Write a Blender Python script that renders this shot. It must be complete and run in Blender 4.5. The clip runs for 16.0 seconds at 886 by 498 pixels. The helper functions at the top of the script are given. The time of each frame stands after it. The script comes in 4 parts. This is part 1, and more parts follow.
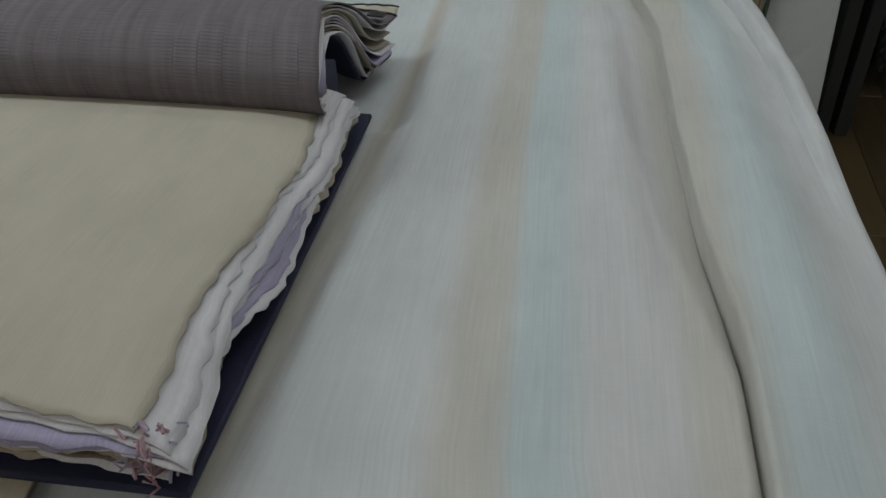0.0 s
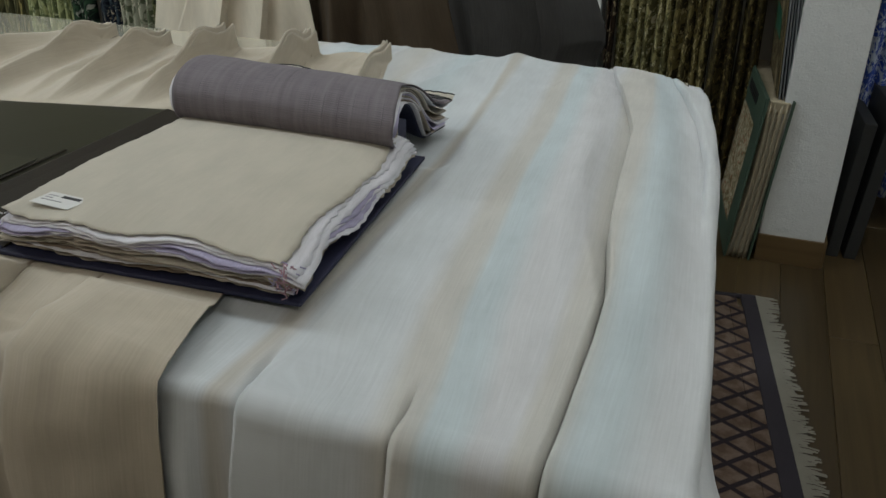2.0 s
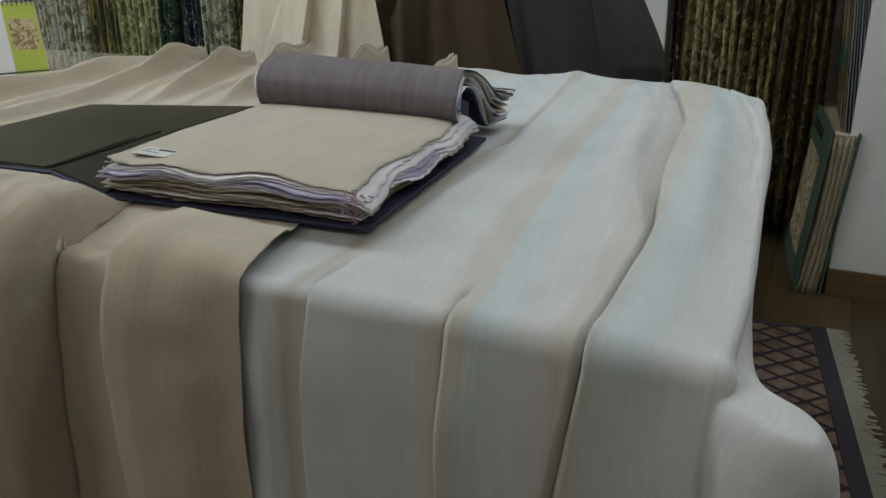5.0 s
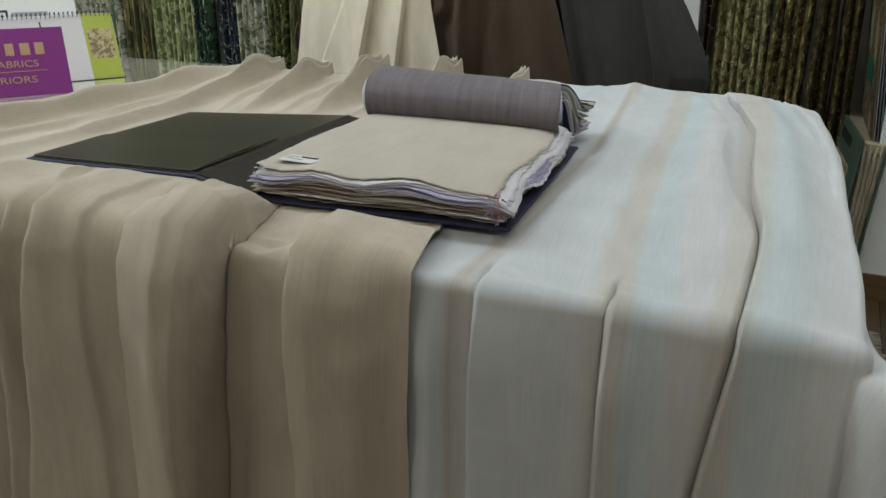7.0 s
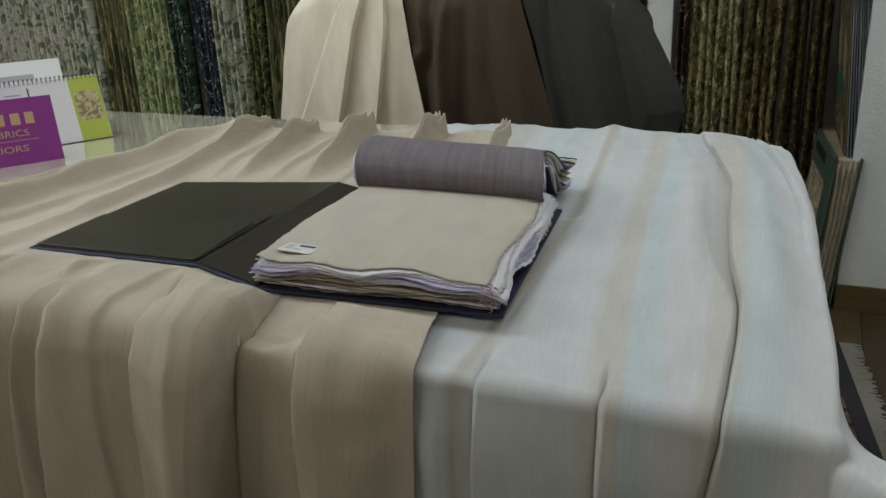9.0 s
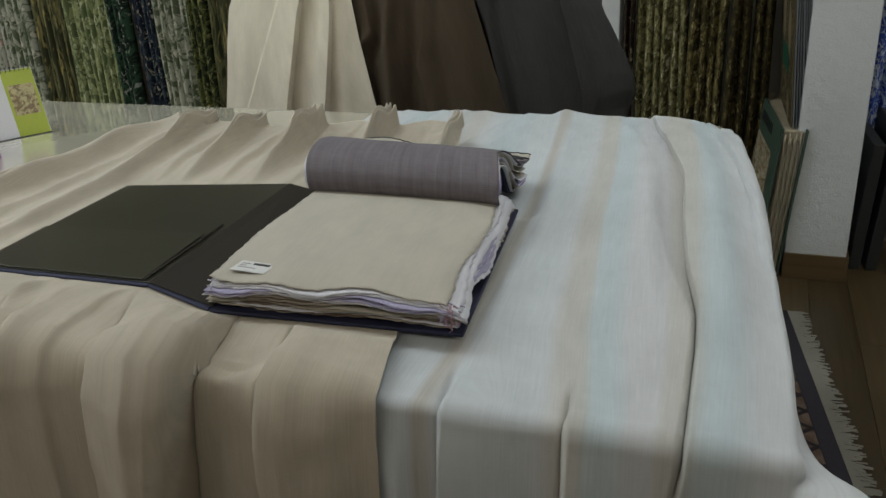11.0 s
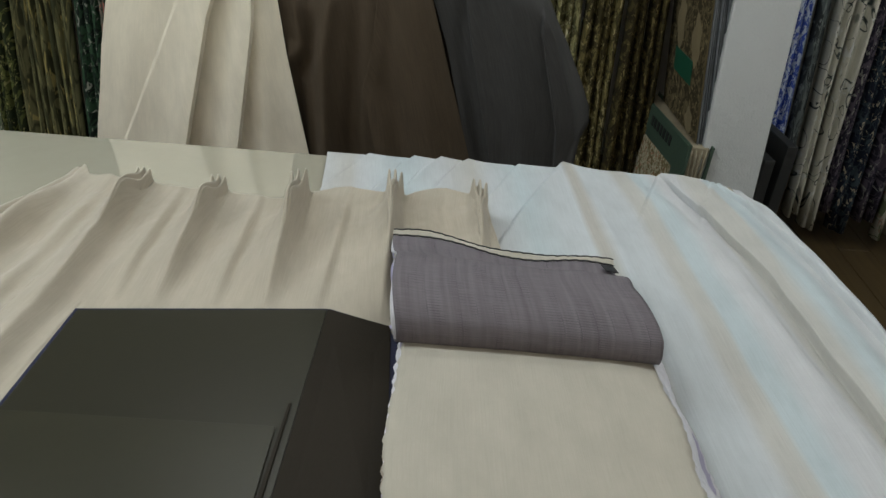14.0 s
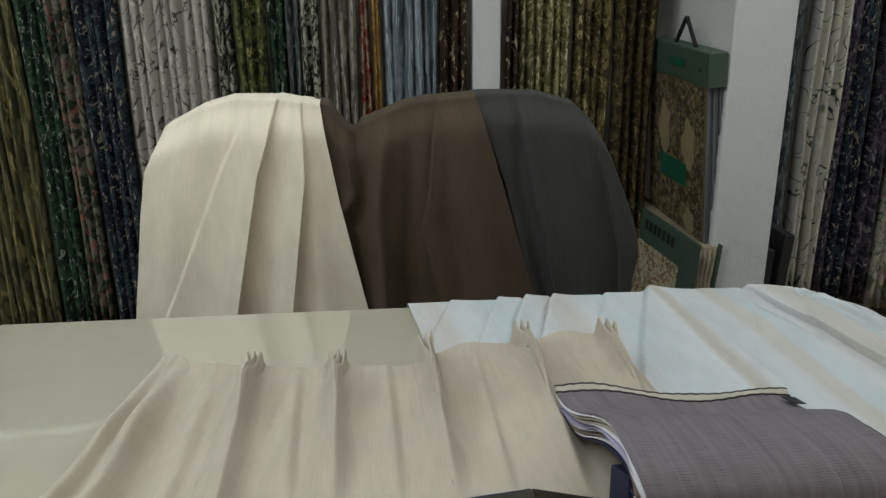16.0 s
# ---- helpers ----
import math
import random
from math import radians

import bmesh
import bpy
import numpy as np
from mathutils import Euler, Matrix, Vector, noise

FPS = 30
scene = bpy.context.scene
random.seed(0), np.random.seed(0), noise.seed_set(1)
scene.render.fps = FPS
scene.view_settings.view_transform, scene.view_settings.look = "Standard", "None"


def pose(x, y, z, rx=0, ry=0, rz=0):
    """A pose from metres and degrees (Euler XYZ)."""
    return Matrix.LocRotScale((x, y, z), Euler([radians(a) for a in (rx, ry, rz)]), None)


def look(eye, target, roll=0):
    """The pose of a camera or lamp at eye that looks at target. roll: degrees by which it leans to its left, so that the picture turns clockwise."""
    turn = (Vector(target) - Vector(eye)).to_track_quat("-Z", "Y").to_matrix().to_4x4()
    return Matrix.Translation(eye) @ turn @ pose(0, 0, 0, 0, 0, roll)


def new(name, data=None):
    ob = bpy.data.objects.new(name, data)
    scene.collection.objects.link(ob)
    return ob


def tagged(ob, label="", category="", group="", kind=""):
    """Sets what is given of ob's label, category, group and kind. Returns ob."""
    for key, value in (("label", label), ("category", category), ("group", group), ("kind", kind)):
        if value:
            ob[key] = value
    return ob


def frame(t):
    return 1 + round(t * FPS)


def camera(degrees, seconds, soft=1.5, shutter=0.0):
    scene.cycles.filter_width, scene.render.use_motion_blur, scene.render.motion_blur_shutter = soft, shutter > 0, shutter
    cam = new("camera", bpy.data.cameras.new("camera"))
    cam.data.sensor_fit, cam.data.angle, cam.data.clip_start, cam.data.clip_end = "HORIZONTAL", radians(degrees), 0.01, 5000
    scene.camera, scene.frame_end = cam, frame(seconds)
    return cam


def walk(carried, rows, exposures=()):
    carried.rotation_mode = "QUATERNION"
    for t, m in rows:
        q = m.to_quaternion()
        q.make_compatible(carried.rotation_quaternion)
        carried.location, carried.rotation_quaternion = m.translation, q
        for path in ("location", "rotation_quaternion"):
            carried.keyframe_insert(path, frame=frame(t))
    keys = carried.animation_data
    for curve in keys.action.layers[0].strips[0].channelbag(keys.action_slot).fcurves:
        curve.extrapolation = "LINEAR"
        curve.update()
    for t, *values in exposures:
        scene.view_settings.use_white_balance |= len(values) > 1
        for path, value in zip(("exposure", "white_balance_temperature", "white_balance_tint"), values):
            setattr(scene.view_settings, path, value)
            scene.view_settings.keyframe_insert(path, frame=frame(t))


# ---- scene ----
cam = camera(55.4, 16.0)
PATH = [
    (0, (-0.147, -0.114, 1.033), (-0.58, 1.507, -0.056), -3.1),
    (0.5, (-0.138, -0.263, 1.058), (-0.564, 1.401, 0.033), -1.4),
    (1, (-0.114, -0.354, 1.102), (-0.57, 1.348, 0.156), -0.9),
    (1.5, (-0.059, -0.395, 1.111), (-0.6, 1.308, 0.215), 0.9),
    (2, (-0.001, -0.441, 1.105), (-0.613, 1.256, 0.243), 1.2),
    (2.5, (0.034, -0.481, 1.09), (-0.619, 1.222, 0.269), 0.9),
    (3, (0.049, -0.509, 1.065), (-0.64, 1.194, 0.274), 0.5),
    (5.5, (0.048, -0.55, 1.008), (-0.758, 1.147, 0.32), -0.5),
    (6, (0.027, -0.585, 1.016), (-0.786, 1.109, 0.33), -0.5),
    (6.5, (-0.01, -0.637, 1.021), (-0.793, 1.072, 0.336), -0.5),
    (7, (-0.04, -0.669, 1.037), (-0.826, 1.036, 0.348), -0.0),
    (7.5, (-0.048, -0.686, 1.075), (-0.833, 1.023, 0.395), 0.1),
    (8, (-0.047, -0.687, 1.09), (-0.816, 1.038, 0.433), -0.8),
    (8.5, (-0.043, -0.689, 1.115), (-0.799, 1.049, 0.478), -0.7),
    (9, (-0.043, -0.682, 1.138), (-0.799, 1.039, 0.454), -2.4),
    (9.5, (-0.035, -0.677, 1.178), (-0.775, 1.049, 0.49), -1.9),
    (10, (-0.029, -0.671, 1.185), (-0.727, 1.07, 0.492), -2.6),
    (12.5, (-0.241, -0.465, 1.255), (-0.713, 1.219, 0.284), -0.3),
    (13, (-0.345, -0.358, 1.295), (-0.694, 1.338, 0.295), 0.9),
    (13.5, (-0.455, -0.339, 1.317), (-0.694, 1.401, 0.36), 2.7),
    (14, (-0.574, -0.39, 1.317), (-0.632, 1.389, 0.403), 3.8),
    (14.5, (-0.674, -0.407, 1.341), (-0.675, 1.418, 0.524), 2.7),
    (15, (-0.768, -0.328, 1.333), (-0.711, 1.523, 0.578), 3.3),
    (15.5, (-0.82, -0.285, 1.346), (-0.751, 1.585, 0.64), 0.5),
    (16, (-0.896, -0.298, 1.34), (-0.747, 1.58, 0.667), -0.6),
]
walk(cam, [(t, look(eye, target, roll)) for t, eye, target, roll in PATH],
     [(0, -0.68), (1.5, -0.46), (3, -0.20), (5.5, -0.28), (7, 0.02), (8.5, -0.22), (10, -0.28), (12.5, -0.40), (14, -0.22), (16, -0.24)])
# ---------------------------------------------------------------- world, exposure
world = bpy.data.worlds.new("world")
scene.world = world
world.use_nodes = True
world.node_tree.nodes["Background"].inputs[0].default_value = (0.6, 0.65, 0.7, 1)
world.node_tree.nodes["Background"].inputs[1].default_value = 0.02


def area_lamp(name, x, y, z, sx, sy, watts, colour):
    data = bpy.data.lights.new(name, "AREA")
    data.shape, data.size, data.size_y, data.energy, data.color = "RECTANGLE", sx, sy, watts, colour
    ob = new(name, data)
    ob.matrix_world = pose(x, y, z)
    return tagged(ob, kind="structure")


# Unseen ceiling tubes, assumed; the last two are added to brighten the racks.
LAMPS = [(-1.7, 0.55, 12), (0.1, 0.55, 5), (-1.5, -1.6, 7), (0.6, -1.6, 4), (-3.3, 0.35, 36), (1.8, 0.55, 3), (-3.3, -1.5, 16), (-1.0, 1.75, 2.5), (0.9, 1.55, 6)]
# The southern lamps are tinted to warm the hanging cloth fronts.
COOL, WARM = (0.815, 0.952, 1.02), (0.98, 0.93, 0.84)
for lx, ly, w in LAMPS:
    area_lamp("assumed_tube_light", lx, ly, 2.53, 1.2, 0.28, w, WARM if ly < -1 else COOL)


# ---------------------------------------------------------------- materials
def mat_base(name, rough=0.7, metal=0.0, spec=0.5):
    m = bpy.data.materials.new(name)
    m.use_nodes = True
    nt = m.node_tree
    b = nt.nodes["Principled BSDF"]
    b.inputs["Roughness"].default_value = rough
    b.inputs["Metallic"].default_value = metal
    b.inputs["Specular IOR Level"].default_value = spec
    return m, nt, b


def node(nt, kind, **kw):
    n = nt.nodes.new(kind)
    for k, v in kw.items():
        n.inputs[k].default_value = v
    return n


def rgba(c):
    return (c[0], c[1], c[2], 1.0)


def coords(nt, kind, scale=(1, 1, 1), rot=(0, 0, 0)):
    tc = nt.nodes.new("ShaderNodeTexCoord")
    mp = nt.nodes.new("ShaderNodeMapping")
    mp.inputs["Scale"].default_value = scale
    mp.inputs["Rotation"].default_value = rot
    nt.links.new(tc.outputs[kind], mp.inputs["Vector"])
    return mp.outputs["Vector"]


def noise_tex(nt, vec, scale, detail=3.0, rough=0.55, dist=0.0):
    n = node(nt, "ShaderNodeTexNoise", Scale=scale, Detail=detail, Roughness=rough, Distortion=dist)
    nt.links.new(vec, n.inputs["Vector"])
    return n.outputs["Fac"]


def ramp(nt, fac, stops, mode="LINEAR"):
    r = nt.nodes.new("ShaderNodeValToRGB")
    r.color_ramp.interpolation = mode
    e = r.color_ramp.elements
    while len(e) < len(stops):
        e.new(1.0)
    for el, (p, c) in zip(e, stops):
        el.position = p
        el.color = rgba(c) if len(c) == 3 else c
    nt.links.new(fac, r.inputs["Fac"])
    return r.outputs["Color"]


def mix(nt, a, b, fac, mode="MIX"):
    m = nt.nodes.new("ShaderNodeMix")
    m.data_type, m.blend_type = "RGBA", mode
    for val, sock in ((fac, m.inputs["Factor"]), (a, m.inputs["A"]), (b, m.inputs["B"])):
        if isinstance(val, (int, float)):
            sock.default_value = val
        elif isinstance(val, tuple):
            sock.default_value = rgba(val)
        else:
            nt.links.new(val, sock)
    return m.outputs["Result"]


def bump(nt, b, height, strength, dist=0.001):
    n = node(nt, "ShaderNodeBump", Strength=strength, Distance=dist)
    nt.links.new(height, n.inputs["Height"])
    nt.links.new(n.outputs["Normal"], b.inputs["Normal"])


def grey(v):
    return (v, v, v)


def woven(name, colour, amount=0.16, coarse=1.0, rough=0.9, stripes=None, slub=0.35, sheen=0.15):
    """Woven cloth; UV in metres, u across, v along. stripes: (u, colour) from -1 to 1 m."""
    m, nt, b = mat_base(name, rough, 0.0, 0.2)
    warp = noise_tex(nt, coords(nt, "UV", (520 / coarse, 14, 1)), 1.0, 2.0)
    weft = noise_tex(nt, coords(nt, "UV", (60, 800 / coarse, 1)), 1.0, 1.0)
    patch = noise_tex(nt, coords(nt, "UV", (2.2, 1, 1)), 9.0, 5.0, 0.65)
    threads = mix(nt, warp, weft, 0.22)
    shade = ramp(nt, threads, [(0.34, grey(1 - amount)), (0.7, grey(1 + amount * 0.4))])
    soft = ramp(nt, patch, [(0.32, grey(0.905)), (0.68, grey(1.04))])
    if stripes:
        sep = nt.nodes.new("ShaderNodeSeparateXYZ")
        wob = noise_tex(nt, coords(nt, "UV", (30, 1.2, 1)), 1.0, 2.0)
        nt.links.new(coords(nt, "UV"), sep.inputs[0])
        add = nt.nodes.new("ShaderNodeMath")
        add.operation = "MULTIPLY_ADD"
        nt.links.new(wob, add.inputs[0])
        add.inputs[1].default_value = 0.012
        nt.links.new(sep.outputs[0], add.inputs[2])
        rng = node(nt, "ShaderNodeMapRange")
        rng.inputs["From Min"].default_value, rng.inputs["From Max"].default_value = -0.994, 1.006
        nt.links.new(add.outputs[0], rng.inputs["Value"])
        base = ramp(nt, rng.outputs["Result"], [((u + 1) / 2, c) for u, c in stripes])
    else:
        base = colour
    col = mix(nt, mix(nt, base, shade, 1.0, "MULTIPLY"), soft, 1.0, "MULTIPLY")
    nt.links.new(col, b.inputs["Base Color"])
    b.inputs["Sheen Weight"].default_value = sheen
    b.inputs["Sheen Roughness"].default_value = 0.5
    bump(nt, b, threads, slub, 0.0006)
    return m


def printed(name, ground, motif, accent, scale=16.0, cover=0.5, stretch=1.4, stem_w=0.03):
    """Leafy printed cotton: swirling motifs in two colours on a ground."""
    motif = tuple(v * (0.65 if sum(motif) < sum(ground) else 1.2) for v in motif)
    accent = tuple(min(v * 1.3, 0.7) for v in accent)
    m, nt, b = mat_base(name, 0.85, 0.0, 0.2)
    vec = coords(nt, "UV", (1, 1 / stretch, 1))
    n1 = noise_tex(nt, vec, scale, 2.0, 0.5, 1.6)
    n2 = noise_tex(nt, vec, scale * 2.2, 2.0, 0.6, 1.0)
    n3 = noise_tex(nt, vec, scale * 0.75, 1.0, 0.4, 2.2)
    leaf = ramp(nt, n1, [(cover - 0.02, grey(0)), (cover + 0.02, grey(1))])
    stem = ramp(nt, n3, [(0.49 - stem_w, grey(0)), (0.495, grey(1)), (0.505, grey(1)), (0.51 + stem_w, grey(0))])
    dot = ramp(nt, n2, [(0.60, grey(0)), (0.64, grey(1))])
    col = mix(nt, ground, motif, leaf)
    col = mix(nt, col, motif, stem)
    col = mix(nt, col, accent, dot)
    fade = ramp(nt, noise_tex(nt, coords(nt, "UV", (400, 20, 1)), 1.0), [(0.3, grey(0.85)), (0.7, grey(1.05))])
    nt.links.new(mix(nt, col, fade, 1.0, "MULTIPLY"), b.inputs["Base Color"])
    bump(nt, b, fade, 0.3, 0.0005)
    return m


def plain(name, colour, rough=0.6, metal=0.0, var=0.1, scale=20.0, relief=0.15, spec=0.5):
    m, nt, b = mat_base(name, rough, metal, spec)
    v = coords(nt, "Object")
    fine = noise_tex(nt, v, scale * 9, 3.0)
    big = noise_tex(nt, v, scale * 0.35, 4.0)
    k = ramp(nt, mix(nt, fine, big, 0.6), [(0.3, grey(1 - var)), (0.7, grey(1 + var * 0.5))])
    nt.links.new(mix(nt, colour, k, 1.0, "MULTIPLY"), b.inputs["Base Color"])
    bump(nt, b, fine, relief, 0.0008)
    return m


def wood(name, dark, light, rough=0.4, axis=0, grain=60.0):
    m, nt, b = mat_base(name, rough)
    sc = [grain, grain, grain]
    sc[axis] = 2.0
    v = coords(nt, "Object", tuple(sc))
    g = noise_tex(nt, v, 1.0, 4.0, 0.6, 0.6)
    info = nt.nodes.new("ShaderNodeObjectInfo")
    tone = ramp(nt, info.outputs["Random"], [(0.0, grey(0.72)), (1.0, grey(1.15))])
    col = ramp(nt, g, [(0.25, dark), (0.75, light)])
    nt.links.new(mix(nt, col, tone, 1.0, "MULTIPLY"), b.inputs["Base Color"])
    bump(nt, b, g, 0.2, 0.0008)
    return m


def embossed(name, colour):
    """White embossed wall paper."""
    m, nt, b = mat_base(name, 0.75)
    v = coords(nt, "Object")
    vor = node(nt, "ShaderNodeTexVoronoi", Scale=34.0)
    vor.feature = "SMOOTH_F1"
    nt.links.new(v, vor.inputs["Vector"])
    big = ramp(nt, noise_tex(nt, v, 2.0, 4.0), [(0.3, grey(0.92)), (0.7, grey(1.0))])
    nt.links.new(mix(nt, colour, big, 1.0, "MULTIPLY"), b.inputs["Base Color"])
    bump(nt, b, mix(nt, vor.outputs["Distance"], noise_tex(nt, v, 160.0, 3.0), 0.5), 0.9, 0.004)
    return m


def lattice(name):
    """Rug field: cream diamond trellis on a brown ground."""
    m, nt, b = mat_base(name, 0.95, 0.0, 0.1)
    d1 = node(nt, "ShaderNodeTexWave", Scale=5.6)
    d2 = node(nt, "ShaderNodeTexWave", Scale=5.6)
    for d, a in ((d1, 0.90), (d2, -0.90)):
        nt.links.new(coords(nt, "Object", (1, 1, 1), (0, 0, a)), d.inputs["Vector"])
    line1 = ramp(nt, d1.outputs["Fac"], [(0.06, grey(1)), (0.14, grey(0))])
    line2 = ramp(nt, d2.outputs["Fac"], [(0.06, grey(1)), (0.14, grey(0))])
    lines = mix(nt, line1, line2, 1.0, "LIGHTEN")
    tuft = noise_tex(nt, coords(nt, "Object"), 420.0, 2.0)
    ground = ramp(nt, noise_tex(nt, coords(nt, "Object"), 26.0, 2.0), [(0.4, (0.105, 0.070, 0.050)), (0.6, (0.17, 0.125, 0.095))])
    col = mix(nt, ground, (0.028, 0.022, 0.026), lines)
    k = ramp(nt, tuft, [(0.3, grey(0.7)), (0.7, grey(1.1))])
    nt.links.new(mix(nt, col, k, 1.0, "MULTIPLY"), b.inputs["Base Color"])
    bump(nt, b, tuft, 0.6, 0.003)
    return m


def glowing(name, colour, strength):
    m, nt, b = mat_base(name, 0.5)
    b.inputs["Base Color"].default_value = rgba(colour)
    b.inputs["Emission Color"].default_value = rgba(colour)
    b.inputs["Emission Strength"].default_value = strength
    return m


W, AQ, BG, PK = (0.537, 0.552, 0.560), (0.476, 0.538, 0.556), (0.488, 0.475, 0.440), (0.535, 0.538, 0.545)
# The tan tone is a beige stripe with the book-side fold's shadow painted in.
TAN_SHADE, PA = (0.435, 0.412, 0.37), (0.522, 0.549, 0.562)
M_WHITE = woven("striped_white_cloth", W, 0.075, 0.9, stripes=[
    (-0.95, W), (-0.82, AQ), (-0.78, W), (-0.72, BG), (-0.70, W), (-0.62, AQ), (-0.56, W), (-0.50, BG), (-0.47, W), (-0.42, AQ), (-0.37, PA), (-0.333, PA), (-0.328, TAN_SHADE),
    (-0.316, TAN_SHADE), (-0.308, PA), (-0.265, PA), (-0.245, W), (-0.238, BG), (-0.212, BG), (-0.205, AQ), (-0.185, AQ), (-0.165, PK), (-0.125, PK), (-0.112, BG),
    (-0.078, BG), (-0.066, AQ), (-0.045, AQ), (-0.02, W), (0.05, W), (0.10, PA), (0.16, W)])
M_LINEN = woven("beige_linen_cloth", (0.455, 0.402, 0.32), 0.08, 1.1)
M_PAGE = woven("cream_page_cloth", (0.45, 0.415, 0.345), 0.05, 0.6)
M_PAGE_WHITE = woven("white_page_cloth", (0.66, 0.65, 0.69), 0.12, 0.8)
M_PAGE_LILAC = woven("lilac_page_cloth", (0.40, 0.37, 0.52), 0.2, 0.8)
M_PAGE_BROWN = woven("brown_page_cloth", (0.20, 0.15, 0.11), 0.3, 0.8)
M_PAGE_TAUPE = woven("taupe_page_cloth", (0.38, 0.33, 0.27), 0.2, 0.8)
M_PINK = woven("pink_thread", (0.45, 0.28, 0.33), 0.3, 0.8)
M_CREAM = woven("cream_drape_cloth", (0.75, 0.68, 0.55), 0.06, 1.1)
M_BROWN = woven("brown_drape_cloth", (0.078, 0.057, 0.037), 0.2, 1.2, sheen=0.02)
M_GREY = woven("charcoal_drape_cloth", (0.052, 0.050, 0.048), 0.2, 1.2, sheen=0.02)


def dashed_cloth(name):
    """Lavender-grey cloth with rows of short dark running stitches."""
    m, nt, b = mat_base(name, 0.9, 0.0, 0.2)
    warp = noise_tex(nt, coords(nt, "UV", (130, 5, 1)), 1.0, 3.0)
    weft = noise_tex(nt, coords(nt, "UV", (30, 480, 1)), 1.0, 2.0)
    brick = node(nt, "ShaderNodeTexBrick", Scale=1.0)
    brick.offset = 0.5
    brick.inputs["Color1"].default_value = brick.inputs["Color2"].default_value = rgba(grey(0))
    brick.inputs["Mortar"].default_value = rgba(grey(1))
    brick.inputs["Mortar Size"].default_value = 0.0006
    brick.inputs["Brick Width"].default_value, brick.inputs["Row Height"].default_value = 0.0045, 0.019
    nt.links.new(coords(nt, "UV", (1, 1, 1), (0, 0, math.pi / 2)), brick.inputs["Vector"])
    gate = ramp(nt, noise_tex(nt, coords(nt, "UV", (45, 14, 1)), 1.0, 2.0), [(0.46, grey(0.0)), (0.66, grey(0.42))])
    col = ramp(nt, mix(nt, warp, weft, 0.35), [(0.3, (0.125, 0.108, 0.118)), (0.7, (0.195, 0.175, 0.188))])
    line = mix(nt, brick.outputs["Color"], gate, 1.0, "MULTIPLY")
    nt.links.new(mix(nt, col, (0.05, 0.042, 0.055), line), b.inputs["Base Color"])
    bump(nt, b, weft, 0.5, 0.0006)
    return m


M_LAVENDER = dashed_cloth("lavender_grey_cloth")
M_NAVY = plain("navy_book_cloth", (0.012, 0.014, 0.045), 0.7, scale=60, relief=0.4)
M_OLIVE = plain("olive_lining_paper", (0.025, 0.023, 0.013), 0.34, scale=10, relief=0.05, spec=0.5)
M_SPINE = plain("dark_brown_lining", (0.020, 0.015, 0.009), 0.6, scale=30, relief=0.3, spec=0.2)
# Pocket olive is lighter than the lining: its sheen is put into the colour.
M_POCKET = plain("olive_pocket_card", (0.032, 0.030, 0.017), 0.33, scale=10, relief=0.05, spec=0.5)
M_PAPER = plain("white_card", (0.74, 0.74, 0.74), 0.55, scale=10, var=0.04)
M_LABEL = plain("matt_label_paper", (0.58, 0.575, 0.56), 0.7, scale=10, var=0.04)
M_INK = plain("black_ink", (0.02, 0.02, 0.022), 0.6)
M_INK_GREY = plain("grey_ink", (0.35, 0.35, 0.36), 0.6)
M_GREEN_CARD = plain("lime_card", (0.45, 0.52, 0.07), 0.5, scale=14, var=0.08)
M_WREATH = printed("wreath_print", (0.56, 0.50, 0.28), (0.42, 0.31, 0.19), (0.36, 0.28, 0.15), 48.0, 0.5, 1.0)
M_PURPLE = plain("purple_card", (0.24, 0.03, 0.24), 0.45, scale=8, var=0.06)
M_GOLD = plain("gold_ink", (0.55, 0.38, 0.22), 0.4, 0.2)
M_STEEL = plain("steel_rail", (0.5, 0.5, 0.5), 0.3, 0.9)
M_TABLE_GLASS = plain("cream_glass_top", (0.47, 0.44, 0.35), 0.06, var=0.06, scale=4, relief=0.0)
TG = M_TABLE_GLASS.node_tree.nodes["Principled BSDF"]
TG.inputs["Coat Weight"].default_value, TG.inputs["Coat Roughness"].default_value, TG.inputs["Coat IOR"].default_value = 1.0, 0.03, 2.0
M_TABLE_WOOD = wood("pale_table_wood", (0.30, 0.20, 0.13), (0.45, 0.32, 0.22), 0.45, 0)
M_CHAIR = wood("dark_chair_wood", (0.05, 0.03, 0.02), (0.10, 0.06, 0.04), 0.4, 2)
M_SEAT = woven("chair_upholstery", (0.12, 0.09, 0.07), 0.2, 2.0)
M_FLOOR = wood("dark_floor_wood", (0.042, 0.028, 0.012), (0.088, 0.058, 0.025), 0.36, 1, 45)
M_SKIRT = wood("brown_skirting", (0.095, 0.060, 0.024), (0.15, 0.095, 0.042), 0.45, 0)
M_PILLAR = embossed("white_embossed_paper", (0.66, 0.67, 0.66))
M_WALL = embossed("cream_wall_paper", (0.60, 0.58, 0.52))
M_CEIL = plain("ceiling_board", (0.75, 0.75, 0.73), 0.9, scale=10)
M_TUBE = glowing("light_diffuser", (1.0, 0.97, 0.9), 4.0)
M_RUG = lattice("trellis_rug")
M_RUG_DARK = plain("rug_border_wool", (0.022, 0.018, 0.024), 0.95, scale=60, relief=0.7)
M_FRINGE = plain("cotton_fringe", (0.27, 0.255, 0.215), 0.95, scale=60, relief=0.5)
M_GREEN_COVER = plain("green_book_cloth", (0.050, 0.085, 0.058), 0.6, scale=40, relief=0.4)
M_GREEN_DEEP = plain("deep_green_label", (0.012, 0.10, 0.055), 0.5)
